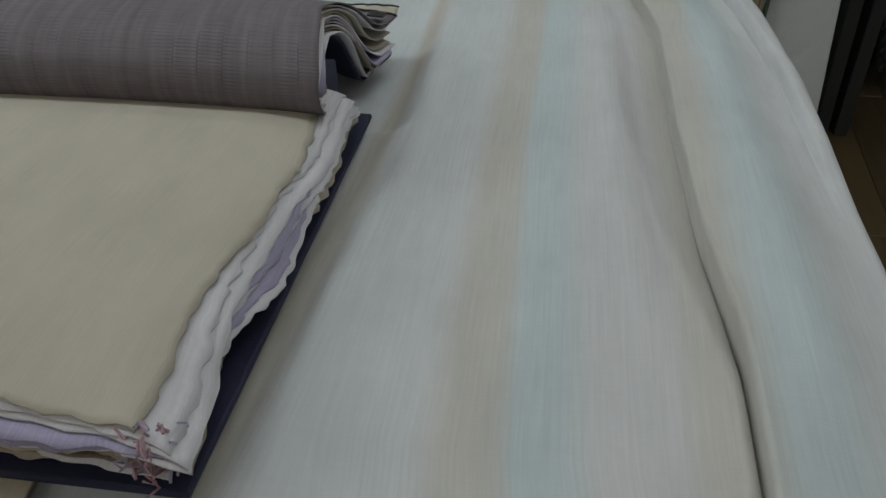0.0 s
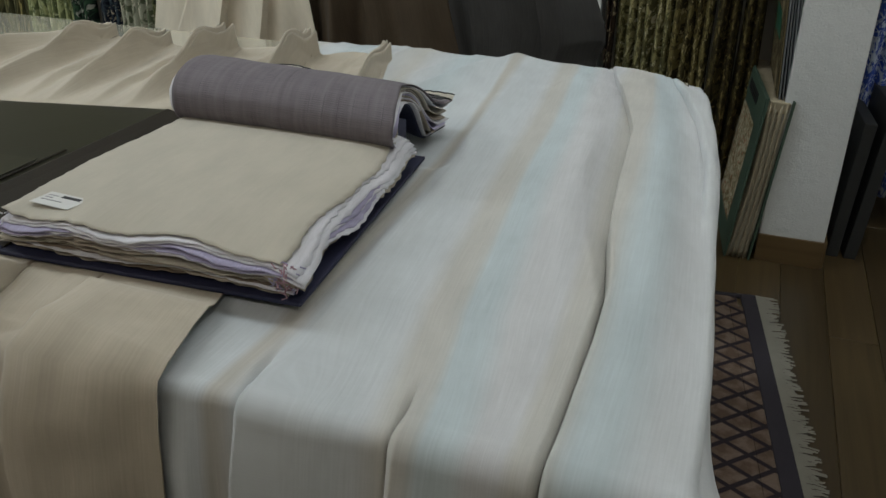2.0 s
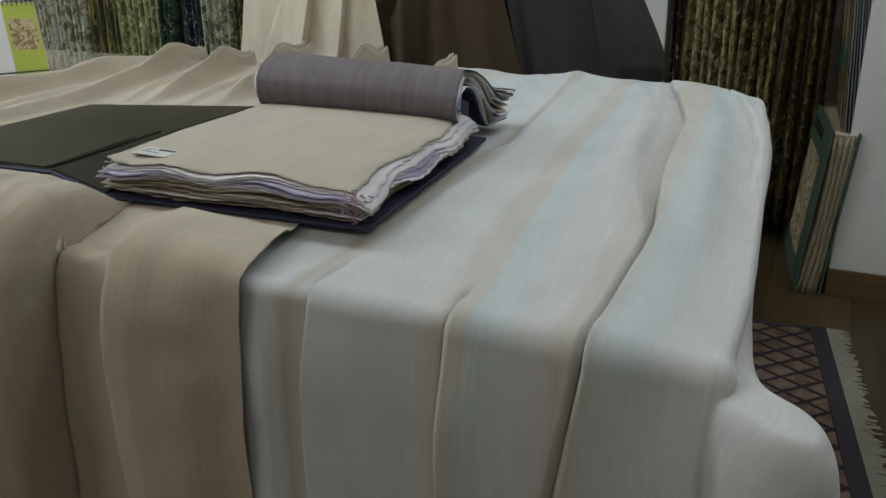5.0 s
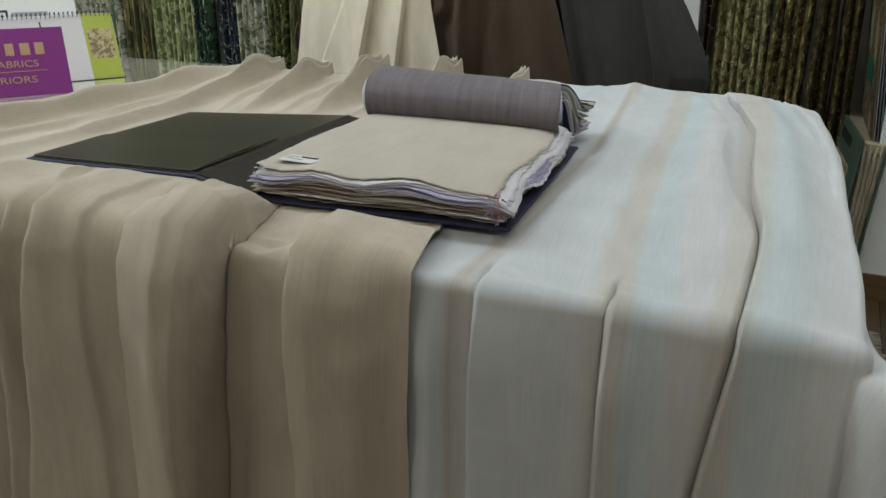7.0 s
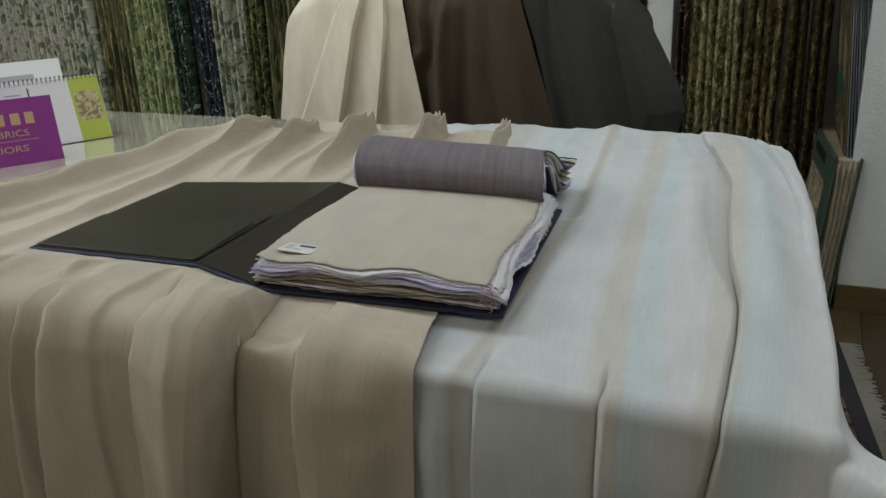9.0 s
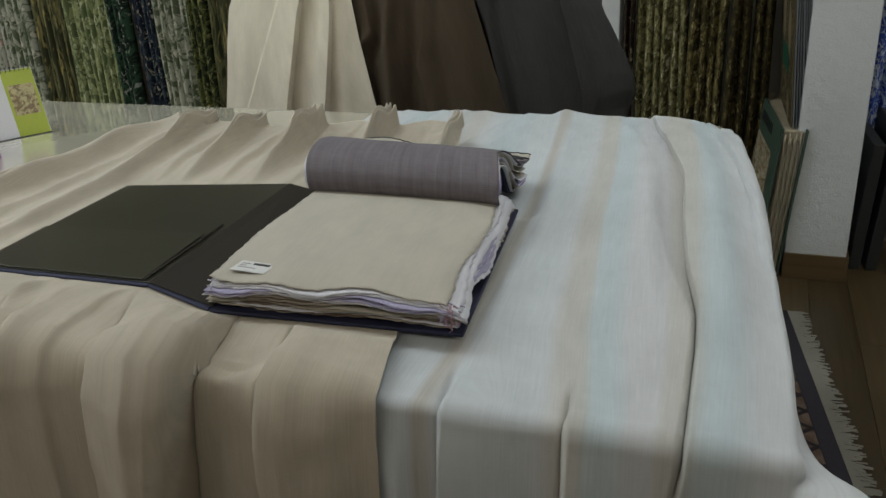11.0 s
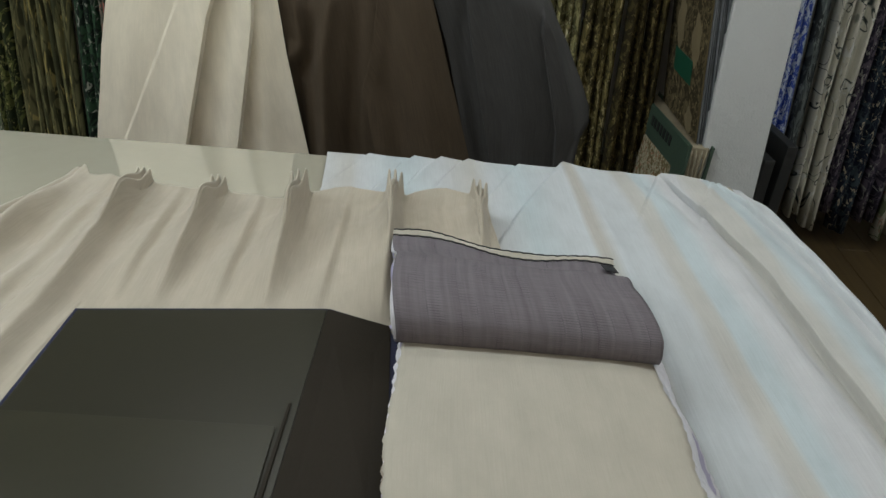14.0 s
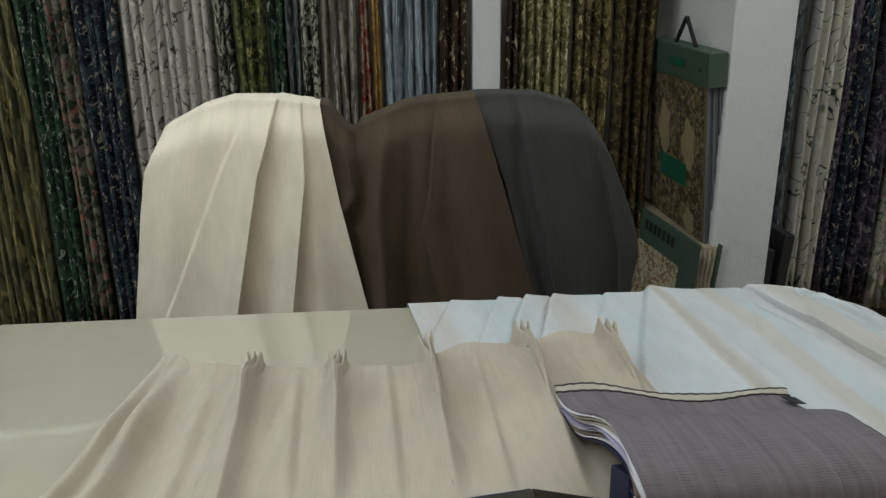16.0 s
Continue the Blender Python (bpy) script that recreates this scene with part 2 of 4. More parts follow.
M_MORRIS = printed("tan_leaf_print", (0.16, 0.125, 0.065), (0.085, 0.065, 0.034), (0.23, 0.18, 0.09), 24.0, 0.5, 1.0)
M_TULIP = printed("cream_flower_print", (0.50, 0.45, 0.32), (0.28, 0.22, 0.10), (0.30, 0.09, 0.05), 40.0, 0.52, 1.0)
M_TAN_BLOOM = plain("tan_bloom", (0.28, 0.22, 0.12), 0.8, scale=40, var=0.3)
M_PAGES_GREY = plain("grey_page_edges", (0.20, 0.21, 0.22), 0.8, scale=60, var=0.3)
M_PAGES_CREAM = plain("cream_page_edges", (0.46, 0.42, 0.32), 0.85, scale=60, var=0.3)
M_PAGES_TAN = plain("tan_page_edges", (0.33, 0.28, 0.19), 0.85, scale=60, var=0.3)
M_DARK_BOARD = plain("dark_grey_board", (0.024, 0.025, 0.025), 0.6, scale=20, relief=0.3)
M_STRAP = plain("black_strap", (0.012, 0.012, 0.012), 0.6)


# ---------------------------------------------------------------- mesh helpers
def link(name, me, material, parent=None, label=""):
    me.materials.append(material)
    ob = new(name, me)
    if parent is not None:
        ob.parent = parent
    return tagged(ob, label)


def part(name, bm, material, parent=None, label="", smooth=False):
    me = bpy.data.meshes.new(name)
    bm.to_mesh(me)
    bm.free()
    if smooth:
        me.shade_smooth()
    return link(name, me, material, parent, label)


def box_bm(lo, hi, bevel=0.002, m=None, seg=2):
    bm = bmesh.new()
    bmesh.ops.create_cube(bm, size=1.0)
    for v in bm.verts:
        v.co = Vector([l + (c + 0.5) * (h - l) for c, l, h in zip(v.co, lo, hi)])
    if bevel > 0:
        bmesh.ops.bevel(bm, geom=list(bm.edges), offset=bevel, segments=seg, profile=0.5, affect="EDGES")
    if m is not None:
        bm.transform(m)
    return bm


def slab_bm(corners, thick, bevel=0.0015):
    """A board on four upper corners (counter-clockwise), thick metres deep."""
    bm = bmesh.new()
    top = [bm.verts.new(c) for c in corners]
    low = [bm.verts.new((c[0], c[1], c[2] - thick)) for c in corners]
    bm.faces.new(top)
    bm.faces.new(low[::-1])
    for i in range(4):
        j = (i + 1) % 4
        bm.faces.new((low[i], low[j], top[j], top[i]))
    bmesh.ops.recalc_face_normals(bm, faces=bm.faces)
    bmesh.ops.bevel(bm, geom=list(bm.edges), offset=bevel, segments=2, profile=0.5, affect="EDGES")
    return bm


def rod_bm(points, radius, sides=8):
    """A round rod through the points."""
    bm = bmesh.new()
    rings = []
    for i, p in enumerate(points):
        p = Vector(p)
        d = Vector(points[min(i + 1, len(points) - 1)]) - Vector(points[max(i - 1, 0)])
        q = d.to_track_quat("Z", "Y")
        rings.append([bm.verts.new(p + q @ Vector((radius * math.cos(k * math.tau / sides), radius * math.sin(k * math.tau / sides), 0))) for k in range(sides)])
    for a, b in zip(rings, rings[1:]):
        for k in range(sides):
            bm.faces.new((a[k], a[(k + 1) % sides], b[(k + 1) % sides], b[k]))
    bm.faces.new(rings[0][::-1])
    bm.faces.new(rings[-1])
    bmesh.ops.recalc_face_normals(bm, faces=bm.faces)
    return bm


def sheet(name, x, y, z, u, v, material, parent=None, label="", thick=0.0015, offset=-1.0):
    """A cloth sheet from grids of places (rows, columns), with UV in metres."""
    rows, cols = x.shape
    verts = np.stack([x, y, z], -1).reshape(-1, 3)
    i = np.arange(rows * cols).reshape(rows, cols)
    quads = np.stack([i[:-1, :-1], i[:-1, 1:], i[1:, 1:], i[1:, :-1]], -1).reshape(-1, 4)
    me = bpy.data.meshes.new(name)
    me.from_pydata(verts.tolist(), [], quads.tolist())
    uv = me.uv_layers.new(name="UVMap")
    flat = np.stack([u, v], -1).reshape(-1, 2)[quads.reshape(-1)]
    uv.data.foreach_set("uv", flat.astype(np.float32).ravel())
    me.shade_smooth()
    ob = link(name, me, material, parent, label)
    if thick > 0:
        mod = ob.modifiers.new("thickness", "SOLIDIFY")
        mod.thickness, mod.offset = thick, offset
    return ob


def empty(name, label, category, group="", at=(0, 0, 0)):
    ob = new(name)
    ob.location = at
    ob.empty_display_size = 0.05
    return tagged(ob, label, category, group)


def wob(x, y, seed, scale):
    """Smooth wandering value between about -1 and 1."""
    r = np.random.RandomState(seed)
    t = 0.0
    for k in range(5):
        fx, fy, p = r.uniform(-1, 1) * scale * (1 + 0.6 * k), r.uniform(-1, 1) * scale * (1 + 0.6 * k), r.uniform(0, 6.28)
        t = t + np.sin(fx * x + fy * y + p) / (1 + 0.5 * k)
    return t / 2.6


def sstep(a, b, x):
    t = np.clip((x - a) / (b - a), 0, 1)
    return t * t * (3 - 2 * t)


def curve_x(y, pts):
    """x of a line given by (y, x) pairs with rising y."""
    return np.interp(y, [p[0] for p in pts], [p[1] for p in pts])


def lap(d, width, edge=0.004):
    """A lapped pleat: a sharp step at d = 0 that fades over width to the right."""
    return sstep(-edge, edge, d) * np.exp(-np.clip(d, 0, None) / width)


def crease(d, width=0.0032):
    """A narrow groove where two laps of cloth meet."""
    return -np.exp(-np.abs(d / width) ** 1.6)


def hump(d, width):
    return np.exp(-(d / width) ** 2)


# ---------------------------------------------------------------- room
def wall(name, lo, hi, material):
    return tagged(part(name, box_bm(lo, hi, 0.0), material), kind="structure")


wall("wall_north", (-4.6, 3.0, 0), (2.6, 3.12, 2.6), M_WALL)
wall("wall_south", (-4.6, -3.12, 0), (2.6, -3.0, 2.6), M_WALL)
wall("wall_west", (-4.72, -3.12, 0), (-4.6, 3.12, 2.6), M_WALL)
wall("wall_east", (2.6, -3.12, 0), (2.72, 3.12, 2.6), M_WALL)
wall("ceiling", (-4.72, -3.12, 2.6), (2.72, 3.12, 2.7), M_CEIL)
floor = wall("floor", (-4.6, -3.0, -0.08), (2.6, 3.0, -0.004), M_FLOOR)
# Out-of-view housings for all lamps, the two added rack fills included.
for lx, ly, w in LAMPS:
    lamp = empty("assumed_ceiling_light", "assumed white ceiling light with a long diffuser, out of view", "light", "ceiling lights", (lx, ly, 2.6))
    part("frame", box_bm((-0.65, -0.18, -0.05), (0.65, 0.18, -0.002), 0.004), M_PAPER, lamp)
    part("diffuser", box_bm((-0.6, -0.14, -0.058), (0.6, 0.14, -0.051), 0.002), M_TUBE, lamp)

# white column with skirting
PX0, PX1, PY0, PY1 = 0.104, 0.285, 2.036, 2.72
tagged(part("column", box_bm((PX0, PY0, 0), (PX1, PY1, 2.598), 0.004), M_PILLAR), "white column with embossed paper", "column", kind="structure")
tagged(part("baseboard", box_bm((PX0 - 0.002, PY0 - 0.009, 0), (PX1 + 0.002, PY0 - 0.001, 0.085), 0.002), M_SKIRT), kind="structure")
tagged(part("baseboard", box_bm((PX1 + 0.001, PY0 - 0.001, 0), (PX1 + 0.009, PY1, 0.085), 0.002), M_SKIRT), kind="structure")
tagged(part("baseboard", box_bm((-4.6, 2.985, 0), (2.6, 2.999, 0.085), 0.002), M_SKIRT), kind="structure")

# ---------------------------------------------------------------- table
Z0 = 0.7430          # cloth over the table top
TOP = 0.7370
YB = 1.085


def slant(y):
    """How far the cloth and the table's end run over to the left towards the back."""
    d = np.maximum(np.asarray(y, dtype=float) - 0.12, 0)
    return 0.045 * d + 0.045 * d * d


table = empty("table", "long shop table with a glossy cream glass top", "table", at=(-1.1, 0.5, 0))


def table_slab(z_hi, z_lo, inset):
    bm = bmesh.new()
    rim = [(-2.30 + inset, -0.008 + inset), (-0.012 - inset, -0.008 + inset), (-0.012 - inset - float(slant(YB)), YB - inset), (-2.30 + inset, YB - inset)]
    up = [bm.verts.new((x + 1.1, y - 0.5, z_hi)) for x, y in rim]
    dn = [bm.verts.new((x + 1.1, y - 0.5, z_lo)) for x, y in rim]
    bm.faces.new(up)
    bm.faces.new(dn[::-1])
    for i in range(4):
        bm.faces.new((dn[i], dn[(i + 1) % 4], up[(i + 1) % 4], up[i]))
    bmesh.ops.bevel(bm, geom=list(bm.edges), offset=0.003, segments=2, profile=0.5, affect="EDGES")
    return bm


part("glass_top", table_slab(TOP, TOP - 0.006, 0.0), M_TABLE_GLASS, table, "glossy cream glass sheet")
part("tabletop", table_slab(TOP - 0.0065, TOP - 0.04, 0.004), M_TABLE_WOOD, table, "pale wooden board")
part("apron", box_bm((-1.1, -0.44, 0.60), (0.97, -0.42, 0.695), 0.002), M_TABLE_WOOD, table)
part("apron", box_bm((-1.1, 0.50, 0.60), (0.97, 0.52, 0.695), 0.002), M_TABLE_WOOD, table)
for lx in (-1.12, 0.96):
    for ly in (-0.43, 0.50):
        part("leg", box_bm((lx - 0.03, ly - 0.03, 0), (lx + 0.03, ly + 0.03, 0.696), 0.004), M_TABLE_WOOD, table)

# ---------------------------------------------------------------- striped white cloth
BENDR = 0.006
BF = -0.018


def drape(a, b, a0, b0, flare):
    """Lays flat cloth coordinates over the table's top, end and front; returns place and outward normal."""
    sa, sb = np.maximum(a - a0, 0), np.maximum(b0 - b, 0)
    r = np.hypot(sa, sb) + 1e-9
    dx, dy = sa / r, -sb / r
    k = flare * (0.66 * (2 * np.abs(dx * dy)) ** 1.5 + 0.70 * np.maximum(dx, 0) ** 4 * np.exp(-np.maximum(b - b0, 0) / 0.065))
    phi = np.minimum(r / BENDR, math.pi / 2)
    rest = np.maximum(r - BENDR * math.pi / 2, 0)
    reach = k * (1 - np.exp(-np.maximum(rest - 0.006, 0) / 0.030))
    out = BENDR * np.sin(phi) + reach
    z = Z0 - BENDR * (1 - np.cos(phi)) - np.maximum(rest - 0.75 * reach, 0.15 * rest)
    return (np.minimum(a, a0) + dx * out, np.maximum(b, b0) + dy * out, z, dx * np.sin(phi), dy * np.sin(phi), np.cos(phi))


def white_cloth():
    av = np.concatenate([np.linspace(-0.765, -0.45, 190)[:-1], np.linspace(-0.45, -0.33, 50)[:-1], np.linspace(-0.33, 0.03, 300)[:-1], np.linspace(0.03, 0.30, 50)])
    bv = np.concatenate([np.linspace(1.115, 1.05, 20)[:-1], np.linspace(1.05, 0.03, 150)[:-1], np.linspace(0.03, -0.08, 40)[:-1], np.linspace(-0.08, -0.69, 60)])
    a, b = np.meshgrid(av, bv)
    x, y, z, nx, ny, nz = drape(a, b, 0.004, BF, 0.082)
    # the far hem turns over the edge
    over = np.maximum(b - YB, 0)
    y = np.where(over > 0, YB + 0.012 * np.sin(np.minimum(over / 0.012, 1.57)), y)
    z = np.where(over > 0, Z0 - over * 0.8, z)
    top = sstep(-0.03, 0.02, b)
    hang = 1 - top
    onto = 1 - sstep(0.0, 0.03, a)
    fx = a - slant(b)
    c1 = curve_x(b, [(-0.7, -0.150), (-0.4, -0.122), (-0.15, -0.096), (-0.03, -0.079), (0.14, -0.081), (0.22, -0.085), (0.33, -0.101), (0.49, -0.118), (0.70, -0.134), (0.81, -0.158), (0.89, -0.178), (1.09, -0.232)])
    d = fx - c1
    amp = np.interp(b, [-0.7, -0.1, 0.0, 0.15, 0.24, 0.32, 0.6, 1.0, 1.09], [0.018, 0.015, 0.013, 0.015, 0.018, 0.018, 0.016, 0.013, 0.005])
    wid = np.interp(b, [-0.7, 0.0, 0.24, 0.35, 0.6, 1.09], [0.05, 0.03, 0.028, 0.035, 0.045, 0.05])
    edge = np.interp(b, [0.0, 0.24, 0.36, 0.6, 0.8, 1.09], [0.003, 0.003, 0.005, 0.006, 0.005, 0.004])
    h = amp * sstep(-edge, edge, d) * np.exp(-np.clip(d, 0, None) / wid)
    back = np.interp(b, [0.16, 0.34, 0.6, 0.95, 1.09], [0.0, 1.0, 1.0, 0.7, 0.2])
    # left lip of the fold: narrow in front, a wide hollow behind
    lipw = np.interp(b, [-0.7, 0.20, 0.34, 0.5, 0.85, 1.09], [0.010, 0.010, 0.030, 0.048, 0.045, 0.02])
    lipa = np.interp(b, [-0.7, -0.05, 0.1, 0.5, 0.9, 1.09], [0.012, 0.009, 0.010, 0.017, 0.013, 0.002])
    h = h + lipa * sstep(0.0, 1.0, -d / lipw) * np.exp(-np.clip(-d - lipw, 0, None) / 0.085)
    h = h + 0.016 * back * hump(d - 0.040, 0.030) + 0.013 * back * lap(-(d + 0.030 + 0.03 * b), 0.05, 0.016)
    h = h + 0.006 * sstep(0.36, 0.20, b) * sstep(-0.1, 0.02, b) * hump(d - 0.030, 0.026)
    tuck = np.interp(b, [-0.7, -0.1, 0.0, 0.26, 0.36, 1.0, 1.09], [0.002, 0.002, 0.002, 0.003, 0.010, 0.012, 0.0]) * hump(d - 0.010, 0.010)
    c2 = curve_x(b, [(-0.03, -0.300), (0.10, -0.313), (0.25, -0.322), (0.39, -0.322), (0.54, -0.334), (0.81, -0.372), (1.09, -0.42)])
    d2 = fx - c2
    h = h + np.interp(b, [-0.1, 0.05, 0.12, 0.4, 0.55, 0.8, 1.09], [0, 0, 0.009, 0.016, 0.021, 0.018, 0.006]) * (lap(d2 - 0.002, 0.05, 0.018))
    c3 = curve_x(b, [(0.5, -0.60), (0.85, -0.498), (1.09, -0.415)])
    h = h + np.interp(b, [0.5, 0.8, 1.0, 1.09], [0, 0.014, 0.022, 0.010]) * lap(fx - c3, 0.05, 0.006)
    for cx, am in ((-0.80, 0.010), (-0.715, 0.016), (-0.665, 0.018), (-0.615, 0.016), (-0.52, 0.010), (-0.26, 0.006), (-0.16, 0.004)):
        h = h + am * sstep(0.75, 1.0, b) * (1 - 0.6 * sstep(1.02, 1.09, b)) * (lap(fx - cx - 0.3 * (b - 1.0), 0.035, 0.003) + 0.5 * crease(fx - cx + 0.003 - 0.3 * (b - 1.0)))
    c4 = curve_x(b, [(0.40, -0.018), (0.62, -0.032), (0.80, -0.058), (1.09, -0.125)])
    h = h + 0.010 * sstep(0.36, 0.62, b) * (1 - 0.6 * sstep(1.0, 1.09, b)) * (lap(fx - c4, 0.03, 0.004) + 0.4 * crease(fx - c4 + 0.003))
    # hanging front
    prof = np.interp(fx - 0.03 * np.clip(-b, 0, 1) * (fx + 0.2), [-0.60, -0.40, -0.345, -0.325, -0.307, -0.298, -0.27, -0.22, -0.192, -0.187, -0.178, -0.15, -0.11, -0.095, -0.05, 0.0, 0.02], [0.0, 0.006, 0.010, 0.004, 0.002, 0.018, 0.014, 0.007, 0.003, 0.002, 0.020, 0.012, 0.006, 0.004, 0.008, 0.016, 0.008])
    h = h + 1.5 * prof * sstep(0.03, -0.10, b) * (1 + 0.8 * np.clip(-b, 0, 1))
    for cx in (-0.302, -0.183):
        fade = sstep(0.07, -0.01, b) * top
        h = h + 0.010 * fade * lap(fx - cx + 0.12 * b, 0.035, 0.004) + 0.005 * fade * lap(-(fx - cx + 0.008 + 0.12 * b), 0.03, 0.004)
    h = h + onto * (0.0022 * wob(a, b, 3, 14) + 0.0012 * wob(a, b, 8, 45)) + 0.004 * wob(a, b, 5, 8) * hang
    h = h * np.where(over > 0, 0.5, 1)
    h = h + crease(d + 0.001, 0.0024) * np.interp(b, [-0.7, 0.0, 0.27, 0.36, 0.6, 1.0, 1.09], [0.004, 0.004, 0.006, 0.003, 0.003, 0.005, 0.0])
    for cx in (-0.3055, -0.1865):
        h = h + crease(fx - cx + 0.12 * np.clip(b, 0, 1) - 0.02 * np.clip(-b, 0, 1), 0.0024) * 0.005 * sstep(0.05, 0.0, b)
    side = sstep(0.02, 0.10, a)
    h = h + side * 0.004 * np.sin(b * 13 + 1.0)
    h = h + 0.006 * sstep(-0.66, -0.62, fx) * sstep(-0.318, -0.335, fx) * sstep(0.07, 0.10, b) * sstep(0.48, 0.45, b)
    h = h - np.minimum(h, 0) * top * 0.85
    z = z - 0.016 * sstep(-0.07, 0.0, a) * sstep(0.96, 1.08, b)
    x, y, z = x + nx * h - tuck, y + ny * h, z + nz * h
    y = y + 0.022 * hang * sstep(-0.375, -0.42, a)
    x = x - slant(y) * np.where(b > 0, 1, 0)
    # towards the front edge the cloth is pulled along its stripes
    pull = np.interp(b, [-0.7, -0.02, 0.15, 0.45], [0.044, 0.042, 0.014, 0.0]) * sstep(-0.31, -0.25, a) * sstep(-0.08, -0.14, a)
    ob = sheet("tablecloth", x, y, z, a - pull, b, M_WHITE, None, "", 0.0012, -1.0)
    return tagged(ob, "white curtain cloth with pale blue stripes, draped over a table", "curtain fabric")


white_cloth()


# ---------------------------------------------------------------- pleated linen curtain
def lin_right(b):
    return curve_x(b, [(-0.8, -0.368), (-0.03, -0.362), (0.3, -0.44), (0.80, -0.549)])


def lin_left(b):
    return curve_x(b, [(-0.8, -1.50), (-0.03, -1.44), (0.2, -1.37), (0.40, -1.32), (0.64, -1.275), (0.87, -1.225)])


# pinch pleats: (y, x) along each fold, and the height of its tip over the table
PLEATS = [([(-0.03, -1.105), (0.36, -1.088), (0.80, -1.077)], 0.060), ([(-0.03, -0.955), (0.45, -0.958), (0.80, -0.961)], 0.060), ([(-0.03, -0.80), (0.45, -0.817), (0.80, -0.838)], 0.082),
          ([(-0.03, -0.62), (0.45, -0.672), (0.80, -0.694)], 0.080), ([(-0.03, -0.48), (0.45, -0.54), (0.80, -0.563)], 0.066)]


def linen_cloth():
    qv = [np.linspace(0, 1, 900)]
    for path, tall in PLEATS:
        qc = (path[-1][1] - float(lin_left(0.79))) / float(lin_right(0.79) - lin_left(0.79))
        qv.append(np.linspace(qc - 0.026, min(qc + 0.026, 1.0), 64))
    qv = np.unique(np.concatenate(qv))
    tv = np.concatenate([np.linspace(0, 0.10, 44)[:-1], np.linspace(0.10, 0.30, 44)[:-1], np.linspace(0.30, 0.58, 50)[:-1], np.linspace(0.58, 0.68, 36)[:-1], np.linspace(0.68, 1, 44)])
    q, t = np.meshgrid(qv, tv)
    ytop = np.interp(q, [0, 0.02, 0.10, 0.24, 0.32, 0.41, 0.50, 0.585, 0.61, 0.65, 0.70, 0.76, 0.80, 0.83, 0.90, 0.96, 1], [0.868, 0.862, 0.80, 0.785, 0.775, 0.782, 0.768, 0.776, 0.802, 0.824, 0.832, 0.822, 0.808, 0.832, 0.856, 0.840, 0.815])
    # 0..0.6 the top, then down the front
    b = np.where(t < 0.62, ytop + (BF - ytop) * (t / 0.62), BF - (t - 0.62) / 0.38 * 0.70)
    xl, xr = lin_left(b), lin_right(b)
    a = xl + (xr - xl) * q
    x, y, z, nx, ny, nz = drape(a, b, 9.0, BF, 0.0)
    z = z + 0.0030
    y = y - (0.0150 - 0.011 * sstep(-0.415, -0.375, a)) * sstep(0.0, -0.05, b)
    s = ytop - b
    top = sstep(-0.03, 0.02, b)
    hang = 1 - top
    # under the book and its open cover the folds lie pressed
    press = sstep(-1.10, -1.02, a) * sstep(0.035, 0.11, b) * sstep(0.60, 0.47, b)
    free = 1 - 0.86 * press
    # the heading stands a little off the table, pinched into five pleats
    lift0 = 0.034 * np.exp(-s / 0.15) * sstep(0.0, 0.12, q) + 0.006 * np.exp(-s / 0.4)
    h = lift0.copy()
    for path, tall in PLEATS:
        d = a - curve_x(b, path)
        edge_end = 0.5 if path[-1][1] > -0.6 else 1.0
        wl = 0.010 + 0.034 * (1 - np.exp(-s / 0.16))
        wr = 0.005 + 0.014 * (1 - np.exp(-s / 0.25))
        body = np.where(d < 0, np.exp(-np.abs(d / wl) ** 1.25), np.exp(-np.abs(d / wr) ** 1.6))
        h = h + edge_end * 0.042 * sstep(0.0, 0.09, s) * np.exp(-np.clip(s - 0.09, 0, None) / 0.45) * body
        spread = 0.0016 + 0.0068 * np.clip(1 - s / 0.10, 0, 1)
        up = (tall - 0.034) * np.clip(1 - s / 0.16, 0, 1) ** 0.8
        teeth = np.zeros_like(a)
        for k in (-1, 0, 1):
            teeth = np.maximum(teeth, np.exp(-np.abs((d - k * spread - 0.0015 * np.sin(s * 60 + k)) / 0.0028) ** 2.0) * (1 - 0.07 * abs(k)))
        h = h + up * np.maximum(teeth, 0.62 * np.exp(-np.abs(d / 0.011) ** 2.5))
    # soft folds between the pleats and along the left hem
    for path, am, w in (([(0.3, -1.008), (0.8, -1.020)], 0.013, 0.016), ([(0.3, -0.880), (0.8, -0.896)], 0.013, 0.015), ([(0.3, -0.752), (0.8, -0.766)], 0.009, 0.012),
                        ([(0.3, -0.62), (0.8, -0.632)], 0.006, 0.016)):
        d = a - curve_x(b, path)
        h = h + am * (0.3 + 0.7 * sstep(0.0, 0.10, s)) * np.where(d < 0, hump(d, w * 1.8), hump(d, w * 0.6))
    for path, am, wl, wr in (([(-0.03, -1.36), (0.2, -1.285), (0.5, -1.222), (0.79, -1.190)], 0.036, 0.022, 0.016), ([(-0.03, -1.425), (0.2, -1.352), (0.59, -1.258), (0.85, -1.224)], 0.024, 0.016, 0.010),
                             ([(-0.03, -1.25), (0.2, -1.195), (0.43, -1.150), (0.7, -1.135)], 0.012, 0.016, 0.012)):
        d = a - curve_x(b, path)
        h = h + am * (0.45 + 0.55 * sstep(0.0, 0.16, s)) * np.where(d < 0, hump(d, wl), hump(d, wr)) * (1 + 0.12 * np.sin(b * 31))
    h = h * free * np.where(b < 0.1, 0.55 + 0.45 * sstep(0.0, 0.1, b), 1)
    # lapped folds over the front edge and down the front
    near = sstep(0.13, -0.005, b)
